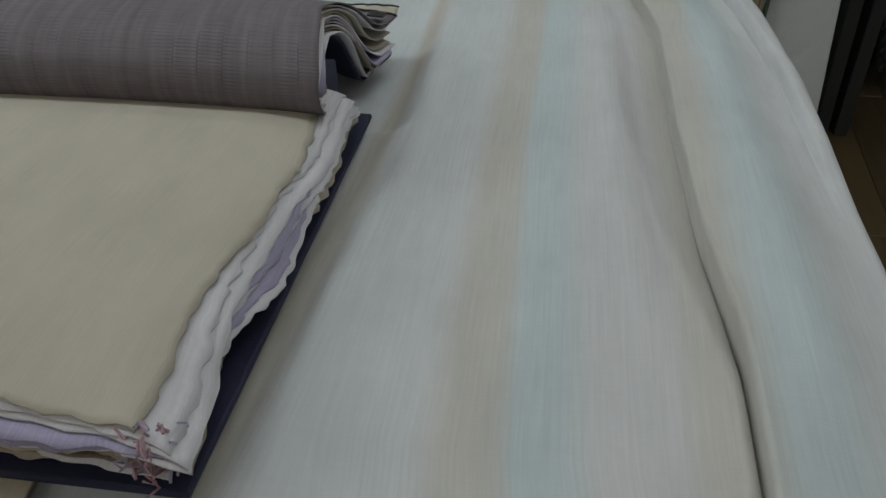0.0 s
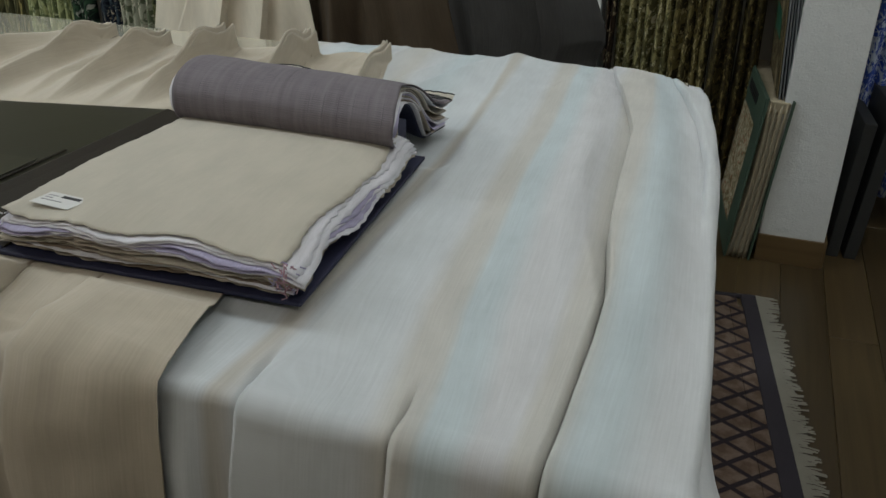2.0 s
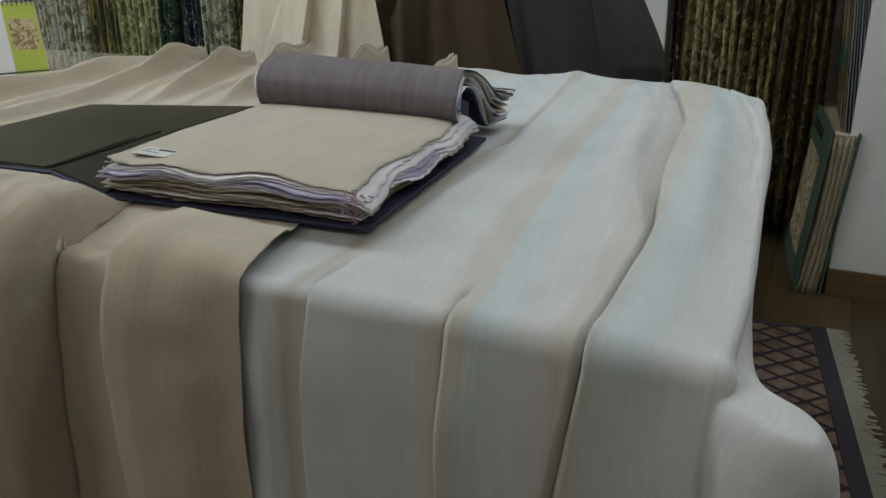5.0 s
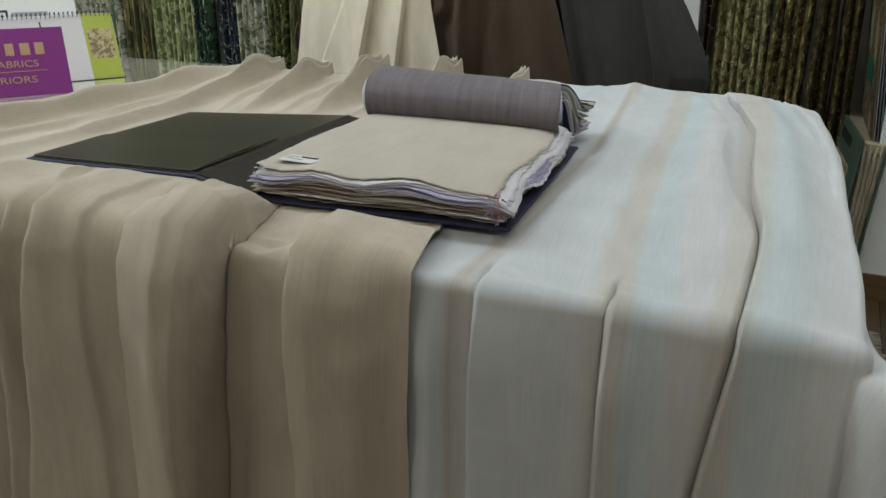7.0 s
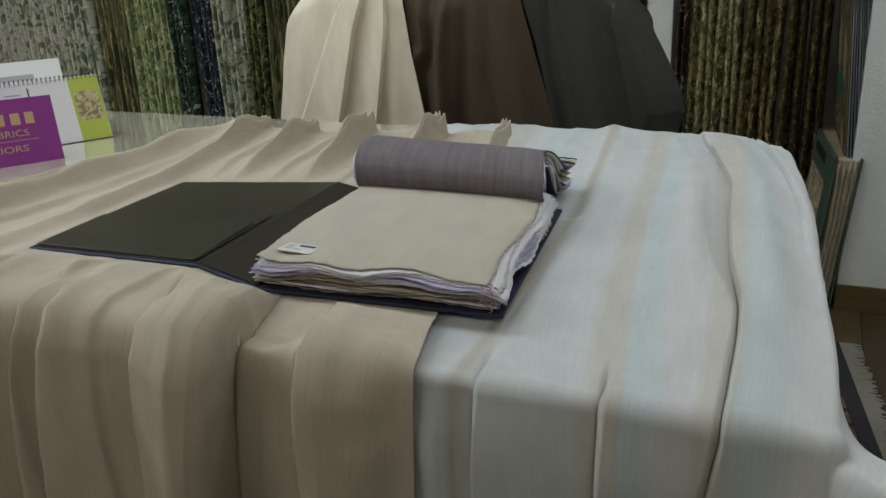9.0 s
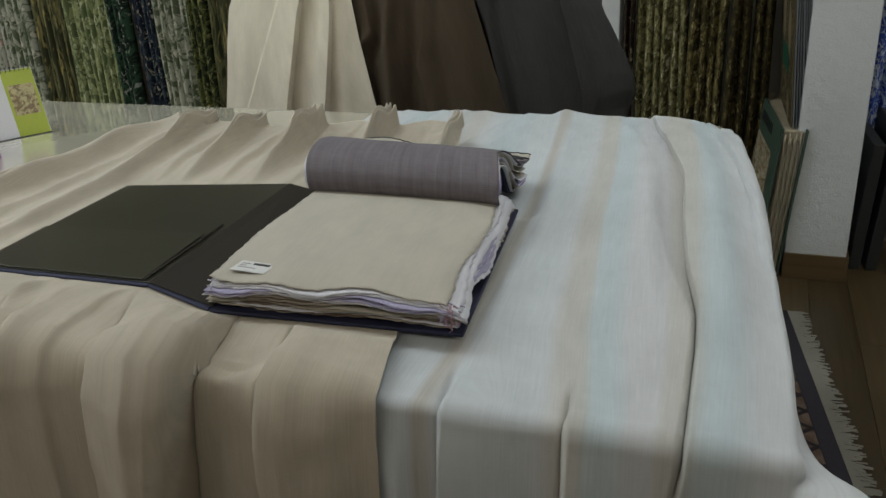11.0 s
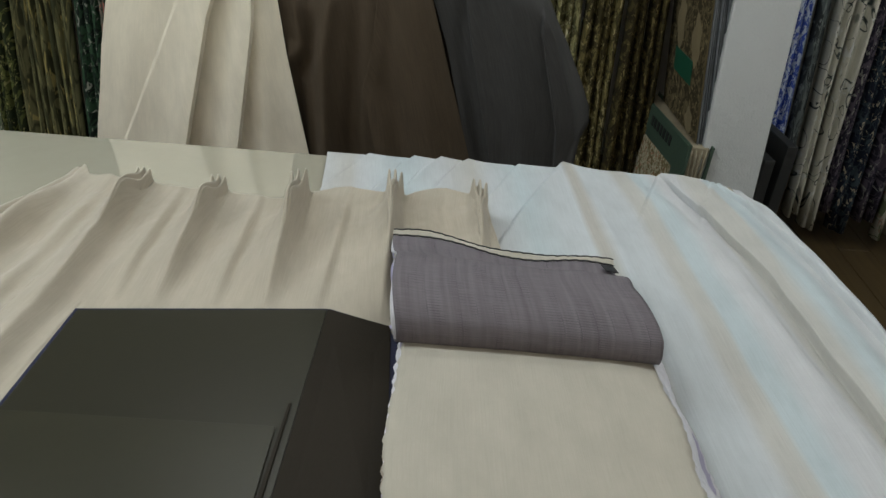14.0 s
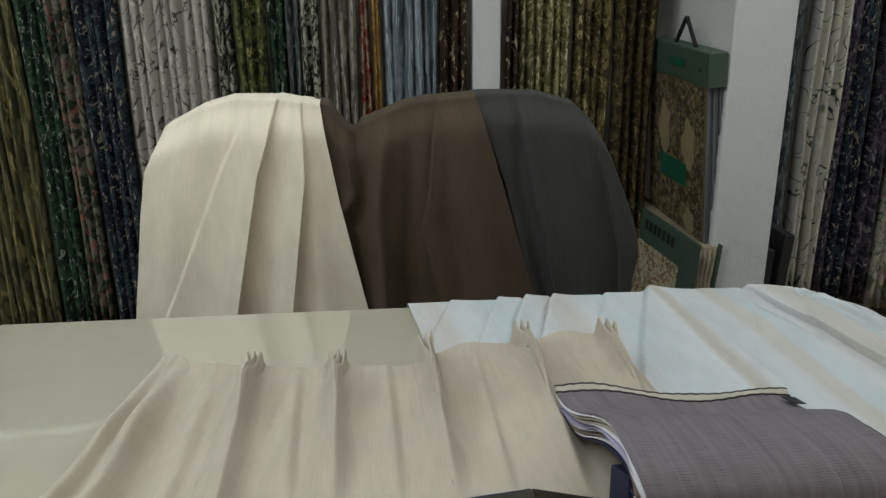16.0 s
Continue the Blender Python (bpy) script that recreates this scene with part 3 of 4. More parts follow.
    fold_x = [-1.60, -1.50, -1.41, -1.40, -1.33, -1.265, -1.255, -1.17, -1.105, -1.095, -1.03, -0.965, -0.955, -0.90, -0.872, -0.862, -0.836, -0.822, -0.812, -0.76, -0.700, -0.695, -0.687, -0.65, -0.615, -0.590, -0.576, -0.570, -0.54, -0.500, -0.491, -0.480, -0.455, -0.425, -0.395, -0.362]
    fold_d = [0.02, 0.0, 0.004, 0.032, 0.020, 0.004, 0.034, 0.020, 0.006, 0.032, 0.018, 0.006, 0.032, 0.014, 0.004, 0.024, 0.012, 0.008, 0.032, 0.024, 0.012, 0.010, 0.026, 0.036, 0.044, 0.046, 0.036, 0.000, -0.006, 0.004, 0.006, 0.030, 0.032, 0.026, 0.020, 0.014]
    down = np.clip(-b, 0, 1)
    drift = np.interp(a, [-1.5, -0.83, -0.70, -0.62, -0.57, -0.53, -0.49, -0.36], [0.15, 0.15, 0.03, 0.08, 0.13, 0.06, -0.02, 0.01]) * down
    run = np.interp(a, [-1.5, -0.83, -0.72, -0.60, -0.56, -0.50, -0.36], [0.3, 0.35, 0.42, 0.2, 0.12, 0.22, 0.1]) * np.clip(b, 0, 0.3)
    at = a + drift + run
    prof = np.interp(at, fold_x, fold_d)
    soft = sum(np.interp(at + o, fold_x, fold_d) for o in (-0.007, -0.0035, 0.0, 0.0035, 0.007)) / 5
    blend = 0.35 + 0.4 * sstep(0.0, 0.10, down)
    h = h + (soft * (1 - blend) + prof * blend) * (1.0 * near * top + hang * (1.1 + 0.15 * sstep(0.0, 0.12, down)) * (1 + 0.5 * down))
    x = x + hang * 0.006 * hump(at + 0.579, 0.007)
    grooves = np.zeros_like(a)
    for cx, deep in ((-1.406, 1.0), (-1.261, 1.0), (-1.101, 1.0), (-0.961, 1.0), (-0.868, 0.8), (-0.819, 1.0), (-0.6935, 1.0), (-0.5705, 1.5), (-0.4905, 1.2)):
        grooves = grooves + deep * crease(at - cx)
    h = h + grooves * (0.013 * near * top + 0.017 * hang)
    h = np.where(b < 0, np.maximum(h, -0.010), h)
    lift = np.interp(a, [-1.07, -1.03, -0.735, -0.62, -0.38, -0.34], [0.0, 0.0040, 0.0150, 0.0085, 0.0085, 0.004])
    h = np.maximum(h, 0) * (b > 0) + h * (b <= 0) + lift * sstep(-0.012, 0.085, b) * sstep(0.64, 0.48, b)
    rim = np.where(a > -0.64, 0.068, np.interp(a, [-1.04, -0.73, -0.64], [0.116, 0.098, 0.070]))
    cap = lift + 0.0022 + 0.75 * np.clip(rim - b, 0, 1) + 0.7 * np.clip(b - 0.482, 0, 1) + 0.7 * np.clip(-1.047 - a, 0, 1)
    h = h + free * (0.0028 * wob(a, b, 12, 16) + 0.0022 * wob(a, b, 14, 42) + 0.0008 * wob(a, b, 15, 110))
    h = np.where(top > 0.5, np.maximum(h, 0.0), h)
    h = np.minimum(h, cap)
    x, y, z = x + nx * h, y + ny * h, z + nz * h
    ob = sheet("linen_curtain", x, y, z, q * 1.6, b, M_LINEN, None, "", 0.0012, -1.0)
    return tagged(ob, "beige linen curtain with pinch pleats, draped over the table", "curtain")


linen_cloth()

# ---------------------------------------------------------------- fabric sample book
book = empty("sample_book", "open navy fabric sample book with frayed cloth pages", "sample book", at=(-0.48, 0.27, 0.752))
BO = Vector((-0.48, 0.27, 0.752))


def bp(x, y, z):
    return (x - BO.x, y - BO.y, z - BO.z)


# boards and spine
part("back_cover", slab_bm([bp(-0.620, 0.073, 0.763), bp(-0.316, 0.090, 0.763), bp(-0.355, 0.470, 0.763), bp(-0.662, 0.474, 0.763)], 0.0045), M_NAVY, book, "navy cloth board")
fc = part("front_cover", slab_bm([bp(-1.035, 0.122, 0.760), bp(-0.728, 0.108, 0.773), bp(-0.738, 0.492, 0.777), bp(-1.045, 0.468, 0.762)], 0.004), M_NAVY, book, "navy cloth board, lying open")
part("lining", slab_bm([bp(-1.029, 0.128, 0.7618), bp(-0.7285, 0.114, 0.7745), bp(-0.7385, 0.486, 0.7785), bp(-1.039, 0.462, 0.7638)], 0.0012, 0.0003), M_OLIVE, fc, "dark olive lining")
part("pocket", slab_bm([bp(-1.027, 0.130, 0.7640), bp(-0.742, 0.117, 0.7762), bp(-0.748, 0.262, 0.7790), bp(-1.032, 0.266, 0.7656)], 0.0016, 0.0004), M_POCKET, fc, "olive card pocket")
part("pocket_slot", slab_bm([bp(-0.741, 0.118, 0.7766), bp(-0.736, 0.118, 0.7766), bp(-0.741, 0.300, 0.7788), bp(-0.7435, 0.300, 0.7788)], 0.0014, 0.0001), M_SPINE, fc, "black edge of the pocket")
part("spine", slab_bm([bp(-0.7275, 0.104, 0.768), bp(-0.6205, 0.073, 0.763), bp(-0.6625, 0.474, 0.763), bp(-0.7375, 0.488, 0.772)], 0.003), M_NAVY, book)
part("spine_lining", slab_bm([bp(-0.7280, 0.109, 0.7698), bp(-0.618, 0.079, 0.7648), bp(-0.6590, 0.470, 0.7648), bp(-0.7380, 0.483, 0.7738)], 0.0012, 0.0003), M_SPINE, book, "dark brown lining")
fc.location = (0, -0.004, -0.005)
# block that binds the pages at the far end
part("binding", slab_bm([bp(-0.648, 0.425, 0.822), bp(-0.374, 0.421, 0.822), bp(-0.378, 0.466, 0.808), bp(-0.654, 0.472, 0.808)], 0.053, 0.002), M_NAVY, book, "navy binding block")

PAGE_KINDS = [M_PAGE_TAUPE, M_PAGE_BROWN, M_PAGE_TAUPE, M_PAGE_WHITE, M_PAGE_BROWN, M_PAGE_TAUPE, M_PAGE, M_PAGE_BROWN, M_PAGE_TAUPE, M_PAGE_WHITE,
              M_PAGE_TAUPE, M_PAGE_WHITE, M_PAGE_LILAC, M_PAGE_WHITE, M_PAGE_LILAC, M_PAGE_WHITE, M_PAGE_WHITE, M_PAGE]


def page(i, n):
    """One cloth page with a wavy, frayed rim."""
    r = np.random.RandomState(40 + i)
    k = i / (n - 1)
    top = i == n - 1
    u, v = np.meshgrid(np.linspace(0, 1, 60), np.linspace(0, 1, 70))
    splay = (0.020 * (k > 0.55) * (1 - k) / 0.45 if not top else 0) if i < n - 1 else 0
    xl0 = -0.622 + r.uniform(-0.004, 0.004)
    xr0 = -0.331 + r.uniform(-0.004, 0.004) + (0.004 if 0.6 < k < 1 else 0) - (0.006 if top else 0)
    yf0 = 0.084 + 0.012 * u + r.uniform(-0.004, 0.003) + (0.002 if top else 0) - (0.004 if 0.6 < k < 1 else 0)
    ph = r.uniform(0, 6.28)
    ragged = 0.0016 * wob(u * 3, v * 3, 60 + i, 40) + 0.0008 * np.sin(u * 300 + v * 330 + ph)
    yy = yf0 + (0.430 - yf0) * v + (1 - v) * (0.004 * np.sin(u * 9 + ph) + ragged)
    rightward = 0.008 * np.sin(v * 8 + ph) * (1 - v) + ragged + splay + (0.011 * np.sin(np.pi * v) if top else 0)
    lean = -0.098 * (yy - 0.08)
    xx = xl0 + (xr0 - xl0) * u + lean * u + lean * 0.55 * (1 - u) + rightward * u ** 6 + (0.004 * np.sin(v * 7 + ph) + ragged) * (1 - u) ** 6
    base = 0.7655 + 0.0365 * k
    # the rims sag and ripple, the stack is fuller towards the binding
    ur = np.clip((xx + 0.098 * (yy - 0.08) + 0.625) / 0.300, 0, 1.06)
    vr = np.clip((yy - 0.084) / 0.346, -0.02, 1)
    sag = k * ((1 - vr) ** 8 * (0.006 + 0.0035 * np.sin(ur * 17)) + ur ** 14 * (0.009 + 0.003 * np.sin(vr * 19)) + np.clip(1 - ur, 0, 1) ** 14 * 0.004)
    zz = base - sag + 0.0005 * wob(ur, vr, 80, 6) + 0.004 * v ** 6 * k
    if top:
        zz = zz + 0.006 * ((1 - u) ** 14) * ((1 - v) ** 12) + 0.0008
    zz = np.maximum(zz, 0.7645 + 0.0011 * i)
    label = "cream linen page on top" if top else ""
    sheet("page", xx - BO.x, yy - BO.y, zz - BO.z, u * 0.3, v * 0.35, PAGE_KINDS[i], book, label, 0.0009, -1.0)


for i in range(18):
    page(i, 18)


# pages turned over the binding: layers over one arch
def turned(i, n):
    r = np.random.RandomState(90 + i)
    inset = 0.0026 * i
    prof = [(0.398, 0.796), (0.380, 0.802), (0.373, 0.817), (0.378, 0.835), (0.395, 0.848), (0.424, 0.856), (0.455, 0.858), (0.490, 0.852), (0.525, 0.837), (0.555, 0.821), (0.585, 0.808), (0.618, 0.801), (0.650, 0.800)]
    py, pz = np.array([p[0] for p in prof]), np.array([p[1] for p in prof])
    ty, tz = np.gradient(py), np.gradient(pz)
    ln = np.hypot(ty, tz)
    py, pz = py + inset * tz / ln, pz - inset * ty / ln
    s = np.linspace(0, len(prof) - 1, 90)
    ny_, nz_ = np.interp(s, range(len(prof)), py), np.interp(s, range(len(prof)), pz)
    for _ in range(6):
        ny_[1:-1] = (ny_[:-2] + 2 * ny_[1:-1] + ny_[2:]) / 4
        nz_[1:-1] = (nz_[:-2] + 2 * nz_[1:-1] + nz_[2:]) / 4
    u, k = np.meshgrid(np.linspace(0, 1, 60), np.arange(90))
    yy, zz = ny_[k], nz_[k]
    far = sstep(50, 89, k)
    reach = 1.0 + (0.0 if i == 0 else 0.01 if i == 1 else r.uniform(-0.12, -0.02))
    yy = yy + far * ((reach - 1) * 0.25 - 0.040 * u * (1 - 0.3 * u) + 0.005 * np.sin(u * 8 + i * 0.4))
    zz = zz + far * (0.005 * np.sin(u * 9 + 0.10 * i) * (0.4 + 0.6 * u) - 0.004 * i * u ** 6 * 0.8) - far * 0.012 * u + (1 - far) * (-0.008 * (u - 0.3) * (zz - 0.79) / 0.06)
    zz = zz + 0.0012 * wob(u * 0.3, yy, 200, 30)
    zz = np.maximum(zz, 0.7605 + 0.0014 * (n - i))
    xl = -0.648 + r.uniform(-0.003, 0.003) * (i > 0) - 0.105 * (yy - 0.39) + 0.003 * np.sin(k * 0.13 + i)
    xr = np.interp(yy, [0.38, 0.46, 0.64], [-0.357, -0.381, -0.376]) + (r.uniform(-0.006, 0.001) + 0.003 * np.sin(k * 0.11 + i)) * (i > 0)
    xx = xl + (xr - xl) * u
    kinds = [M_LAVENDER, M_PAGE_WHITE, M_PAGE, M_PAGE_TAUPE, M_PAGE_WHITE, M_PAGE_LILAC, M_PAGE_TAUPE, M_PAGE_WHITE, M_PAGE_BROWN, M_PAGE_WHITE, M_NAVY]
    sheet("turned_page", xx - BO.x, yy - BO.y, zz - BO.z, u * 0.3, k * 0.0042, kinds[i % len(kinds)], book, "lavender grey cloth page with dark running stitches" if i == 0 else "", 0.0010, -1.0)
    if i < 1:
        # white selvedge with black overlocked seams along the far rim
        rim_y, rim_z, rim_x = yy[-1], zz[-1], xx[-1]
        if i == 0:
            v = np.linspace(0, 1, 5)[:, None]
            wy = rim_y[None, :] + 0.010 * v - 0.004 + 0.0012 * np.sin(np.arange(60) * 0.6)[None, :] * v
            wz = rim_z[None, :] + 0.0004 + 0.003 * v + 0.002 * np.sin(np.arange(60) * 0.23)[None, :] * v
            wx = np.repeat(rim_x[None, :], 5, 0)
            sheet("selvedge", wx - BO.x, wy - BO.y, wz - BO.z, wx, wy, M_PAGE, book, "off-white selvedge", 0.0008, 0.0)
            for oy, oz in ((-0.004, 0.0014), (0.0065, 0.0040)):
                pts = [(float(rim_x[j]) - BO.x, float(rim_y[j]) + oy + 0.0010 * math.sin(j * 2.1) - BO.y, float(rim_z[j]) + oz + (0.002 * math.sin(j * 0.23) if oy > 0 else 0) - BO.z) for j in range(60)]
                part("seam", rod_bm(pts, 0.0011, 5), M_INK, book, "black overlocked seam")


for i in range(11):
    turned(i, 11)

# black clip square at the far corner of the turned pages, and frayed threads at the near corner
part("corner_tab", slab_bm([bp(-0.392, 0.585, 0.8040), bp(-0.376, 0.583, 0.8035), bp(-0.380, 0.606, 0.8000), bp(-0.396, 0.608, 0.8005)], 0.0014, 0.0003), M_INK, book, "small black tab")
rnd = random.Random(5)


def frays(count, cx, cy, cz, spread, material, length=0.022):
    bm = bmesh.new()
    for _ in range(count):
        p = Vector((cx + rnd.uniform(-spread, spread), cy + rnd.uniform(-spread, spread), cz + rnd.uniform(-0.012, 0.012)))
        d = Vector((rnd.uniform(-0.4, 1), rnd.uniform(-1, 0.2), rnd.uniform(-0.6, 0.3))).normalized() * length * rnd.uniform(0.5, 1)
        w = Vector((rnd.uniform(-1, 1), rnd.uniform(-1, 1), rnd.uniform(-1, 1))) * 0.004
        piece = rod_bm([p - BO, p + d * 0.5 + w - BO, p + d - BO], 0.0007, 4)
        me = bpy.data.meshes.new("t")
        piece.to_mesh(me)
        piece.free()
        bm.from_mesh(me)
        bpy.data.meshes.remove(me)
    return bm


part("threads", frays(46, -0.331, 0.094, 0.781, 0.007, M_PINK, 0.009), M_PINK, book, "frayed pink threads")
part("threads", frays(30, -0.331, 0.097, 0.784, 0.009, M_PAGE_LILAC, 0.009), M_PAGE_LILAC, book, "frayed lilac threads")
part("threads", frays(18, -0.620, 0.090, 0.785, 0.007, M_PAGE_WHITE, 0.010), M_PAGE_WHITE, book, "frayed white threads")

# printed label on the top page
LROT = Matrix.Translation((-0.5820, 0.1180, 0.8010)) @ Matrix.Rotation(radians(-4), 4, "Z")


def on_label(lo, hi, z):
    return box_bm((lo[0], lo[1], z), (hi[0], hi[1], z + 0.0004), 0.0, Matrix.Translation(-BO) @ LROT)


tag = part("label", on_label((-0.0235, -0.0135), (0.0235, 0.0135), 0.0), M_LABEL, book, "white paper label with a printed number")
part("print_bar", on_label((-0.003, 0.005), (0.019, 0.0095), 0.0005), M_INK, tag, "black printed number")
for j, (x0, x1) in enumerate(((-0.019, -0.008), (-0.019, -0.010), (-0.019, 0.006))):
    part("print_bar", on_label((x0, 0.006 - 0.005 * j), (x1, 0.0072 - 0.005 * j), 0.0005), M_INK_GREY, tag, "fine grey print")


# ---------------------------------------------------------------- sign and desk calendar
def lettering(body, size, material, parent, place, turn, name="lettering", stretch=1.0):
    cu = bpy.data.curves.new(name, "FONT")
    cu.body, cu.size, cu.extrude, cu.align_x = body, size, 0.0003, "CENTER"
    cu.materials.append(material)
    ob = new(name, cu)
    ob.parent = parent
    ob.matrix_local = Matrix.Translation(place) @ turn @ Matrix.Diagonal((stretch, 1, 1, 1))
    return ob


SIGN_AT = (-1.554, 0.512, TOP)
sign = empty("table_sign", "purple card sign with gold lettering standing on the table", "sign", at=SIGN_AT)
sign.rotation_euler = (0, 0, radians(55))
TIP = Matrix.Rotation(radians(-17), 4, "X")
part("card", box_bm((-0.125, -0.0012, 0), (0.125, 0.0012, 0.136), 0.0006, TIP), M_PURPLE, sign)
part("card_back", box_bm((-0.125, -0.0012, 0), (0.125, 0.0012, 0.136), 0.0006, Matrix.Translation((0, 0.080, 0)) @ Matrix.Rotation(radians(17), 4, "X")), M_PURPLE, sign)
for j in range(7):
    x0 = -0.098 + j * 0.0275
    wd = (0.013, 0.005, 0.015, 0.013, 0.016, 0.018, 0.017)[j]
    part("brand_mark", box_bm((x0, -0.0022, 0.082), (x0 + wd, -0.0013, 0.106), 0.0, TIP), M_GOLD, sign, "gold brand mark drawn as plain bars")
UPR = TIP @ Matrix.Rotation(radians(90), 4, "X")
lettering("ART FABRICS", 0.019, M_GOLD, sign, TIP @ Vector((0, -0.0018, 0.058)), UPR, stretch=1.25)
part("rule", box_bm((-0.085, -0.0022, 0.049), (0.085, -0.0013, 0.0502), 0.0, TIP), M_GOLD, sign)
lettering("INTERIORS", 0.019, M_GOLD, sign, TIP @ Vector((0, -0.0018, 0.026)), UPR, stretch=1.35)

CAL_AT = (-1.620, 0.672, TOP)
cal = empty("desk_calendar", "white spiral desk calendar with a lime green side panel", "calendar", at=CAL_AT)
cal.rotation_euler = (0, 0, radians(60))
TIPC = Matrix.Rotation(radians(-20), 4, "X")
part("leaf", box_bm((-0.165, -0.001, 0), (0.165, 0.001, 0.150), 0.0004, TIPC), M_PAPER, cal)
part("stand", box_bm((-0.165, -0.001, 0), (0.165, 0.001, 0.150), 0.0004, Matrix.Translation((0, 0.1035, 0)) @ Matrix.Rotation(radians(20), 4, "X")), M_PAPER, cal)
panel = part("side_panel", box_bm((0.098, -0.0022, 0.001), (0.164, -0.0012, 0.149), 0.0003, TIPC), M_GREEN_CARD, cal, "lime green panel")
wm = bmesh.new()
bmesh.ops.create_grid(wm, x_segments=2, y_segments=2, size=0.5)
wuv = wm.loops.layers.uv.new("UVMap")
for fce in wm.faces:
    for lp in fce.loops:
        lp[wuv].uv = (lp.vert.co.x * 0.05, lp.vert.co.y * 0.07)
wm.transform(TIPC @ Matrix.Translation((0.131, -0.0026, 0.081)) @ Matrix.Rotation(radians(90), 4, "X") @ Matrix.Diagonal((0.054, 0.068, 1, 1)))
part("picture", wm, M_WREATH, panel, "brown leaf wreath picture")
part("print_bar", box_bm((0.008, -0.0020, 0.112), (0.011, -0.0012, 0.136), 0.0, TIPC), M_INK, cal, "month figure")
part("print_bar", box_bm((-0.040, -0.0020, 0.122), (-0.008, -0.0012, 0.1245), 0.0, TIPC), M_INK_GREY, cal, "fine grey print")
# Black sheet that draws the shadow along the calendar's foot.
part("base_shade", box_bm((-0.165, -0.006, 0), (0.165, 0.110, 0.0015), 0.0), M_INK, cal, "dark sheet standing in for the shade under the calendar")
top_z = 0.150 * math.cos(radians(20))
top_y = 0.150 * math.sin(radians(20))
for j in range(34):
    cx = -0.158 + j * 0.0096
    pts = [(cx + 0.0012 * math.sin(a), top_y + 0.0055 * math.cos(a), top_z + 0.0065 * math.sin(a)) for a in [k * math.tau / 10 for k in range(10)]]
    part("ring", rod_bm(pts + pts[:1], 0.0009, 5), M_INK, cal)
card = empty("logo_card", "white card with a black square emblem, behind the calendar", "card", at=(-1.760, 0.765, TOP))
card.rotation_euler = (0, 0, radians(58))
part("card", box_bm((-0.115, -0.001, 0), (0.115, 0.001, 0.180), 0.0004, TIPC), M_PAPER, card)
part("card_back", box_bm((-0.115, -0.001, 0), (0.115, 0.001, 0.17), 0.0004, Matrix.Translation((0, 0.12, 0)) @ Matrix.Rotation(radians(20), 4, "X")), M_PAPER, card)
for lo, hi in (((-0.062, 0.148), (-0.036, 0.153)), ((-0.062, 0.128), (-0.057, 0.148)), ((-0.041, 0.128), (-0.036, 0.148)), ((-0.052, 0.130), (-0.046, 0.140))):
    part("emblem", box_bm((lo[0], -0.0019, lo[1]), (hi[0], -0.0011, hi[1]), 0.0, TIPC), M_INK, card, "black square emblem")
part("emblem", box_bm((-0.028, -0.0019, 0.134), (0.050, -0.0011, 0.147), 0.0, TIPC), M_INK_GREY, card, "grey brand mark as a plain bar")


# ---------------------------------------------------------------- chairs behind the table, with three cloths over them
def chair(cx, cy, width, top):
    ob = empty("chair", "dark wooden high-backed chair hidden under draped cloth", "chair", "chairs behind the table", (cx, cy, 0))
    w = width / 2
    for sx in (-1, 1):
        part("leg", rod_bm([(sx * (w - 0.03), 0.0, 0.0), (sx * (w - 0.03), 0.0, 0.5)], 0.018, 8), M_CHAIR, ob, smooth=True)
        part("leg", rod_bm([(sx * (w - 0.03), 0.42, 0.0), (sx * (w - 0.03), 0.42, 0.43)], 0.018, 8), M_CHAIR, ob, smooth=True)
    part("seat", box_bm((-w, -0.01, 0.43), (w, 0.45, 0.49), 0.015), M_SEAT, ob)
    bm = bmesh.new()
    n = 24
    ring = [(-w, 0.5)] + [(w * math.copysign(abs(math.cos(a)) ** 0.5, math.cos(a)), top - 0.13 + 0.13 * math.sin(a) ** 0.8) for a in [math.pi * (1 - k / n) for k in range(n + 1)]] + [(w, 0.5)]
    f1 = [bm.verts.new((x, 0.0, z)) for x, z in ring]
    f2 = [bm.verts.new((x, 0.05, z)) for x, z in ring]
    bm.faces.new(f1)
    bm.faces.new(f2[::-1])
    for i in range(len(ring)):
        j = (i + 1) % len(ring)
        bm.faces.new((f1[j], f1[i], f2[i], f2[j]))
    bmesh.ops.recalc_face_normals(bm, faces=bm.faces)
    part("backrest", bm, M_SEAT, ob, "padded backrest")
    return ob


CY = 1.475
chair(-1.150, CY - 0.15, 0.36, 1.030)
chair(-0.655, CY - 0.15, 0.34, 1.020)


def crest(x):
    """Height of the chairs' tops along x, with cloth."""
    pts = [(-1.46, 0.90), (-1.41, 0.945), (-1.375, 0.985), (-1.33, 1.012), (-1.26, 1.048), (-1.20, 1.064), (-1.10, 1.064), (-1.00, 1.046), (-0.985, 1.018), (-0.965, 0.996), (-0.950, 0.984), (-0.935, 1.003), (-0.886, 1.025),
           (-0.837, 1.042), (-0.78, 1.052), (-0.68, 1.060), (-0.56, 1.058), (-0.48, 1.035), (-0.425, 0.985), (-0.395, 0.93), (-0.37, 0.86), (-0.33, 0.76)]
    return np.interp(x, [p[0] for p in pts], [p[1] for p in pts]) - 0.014


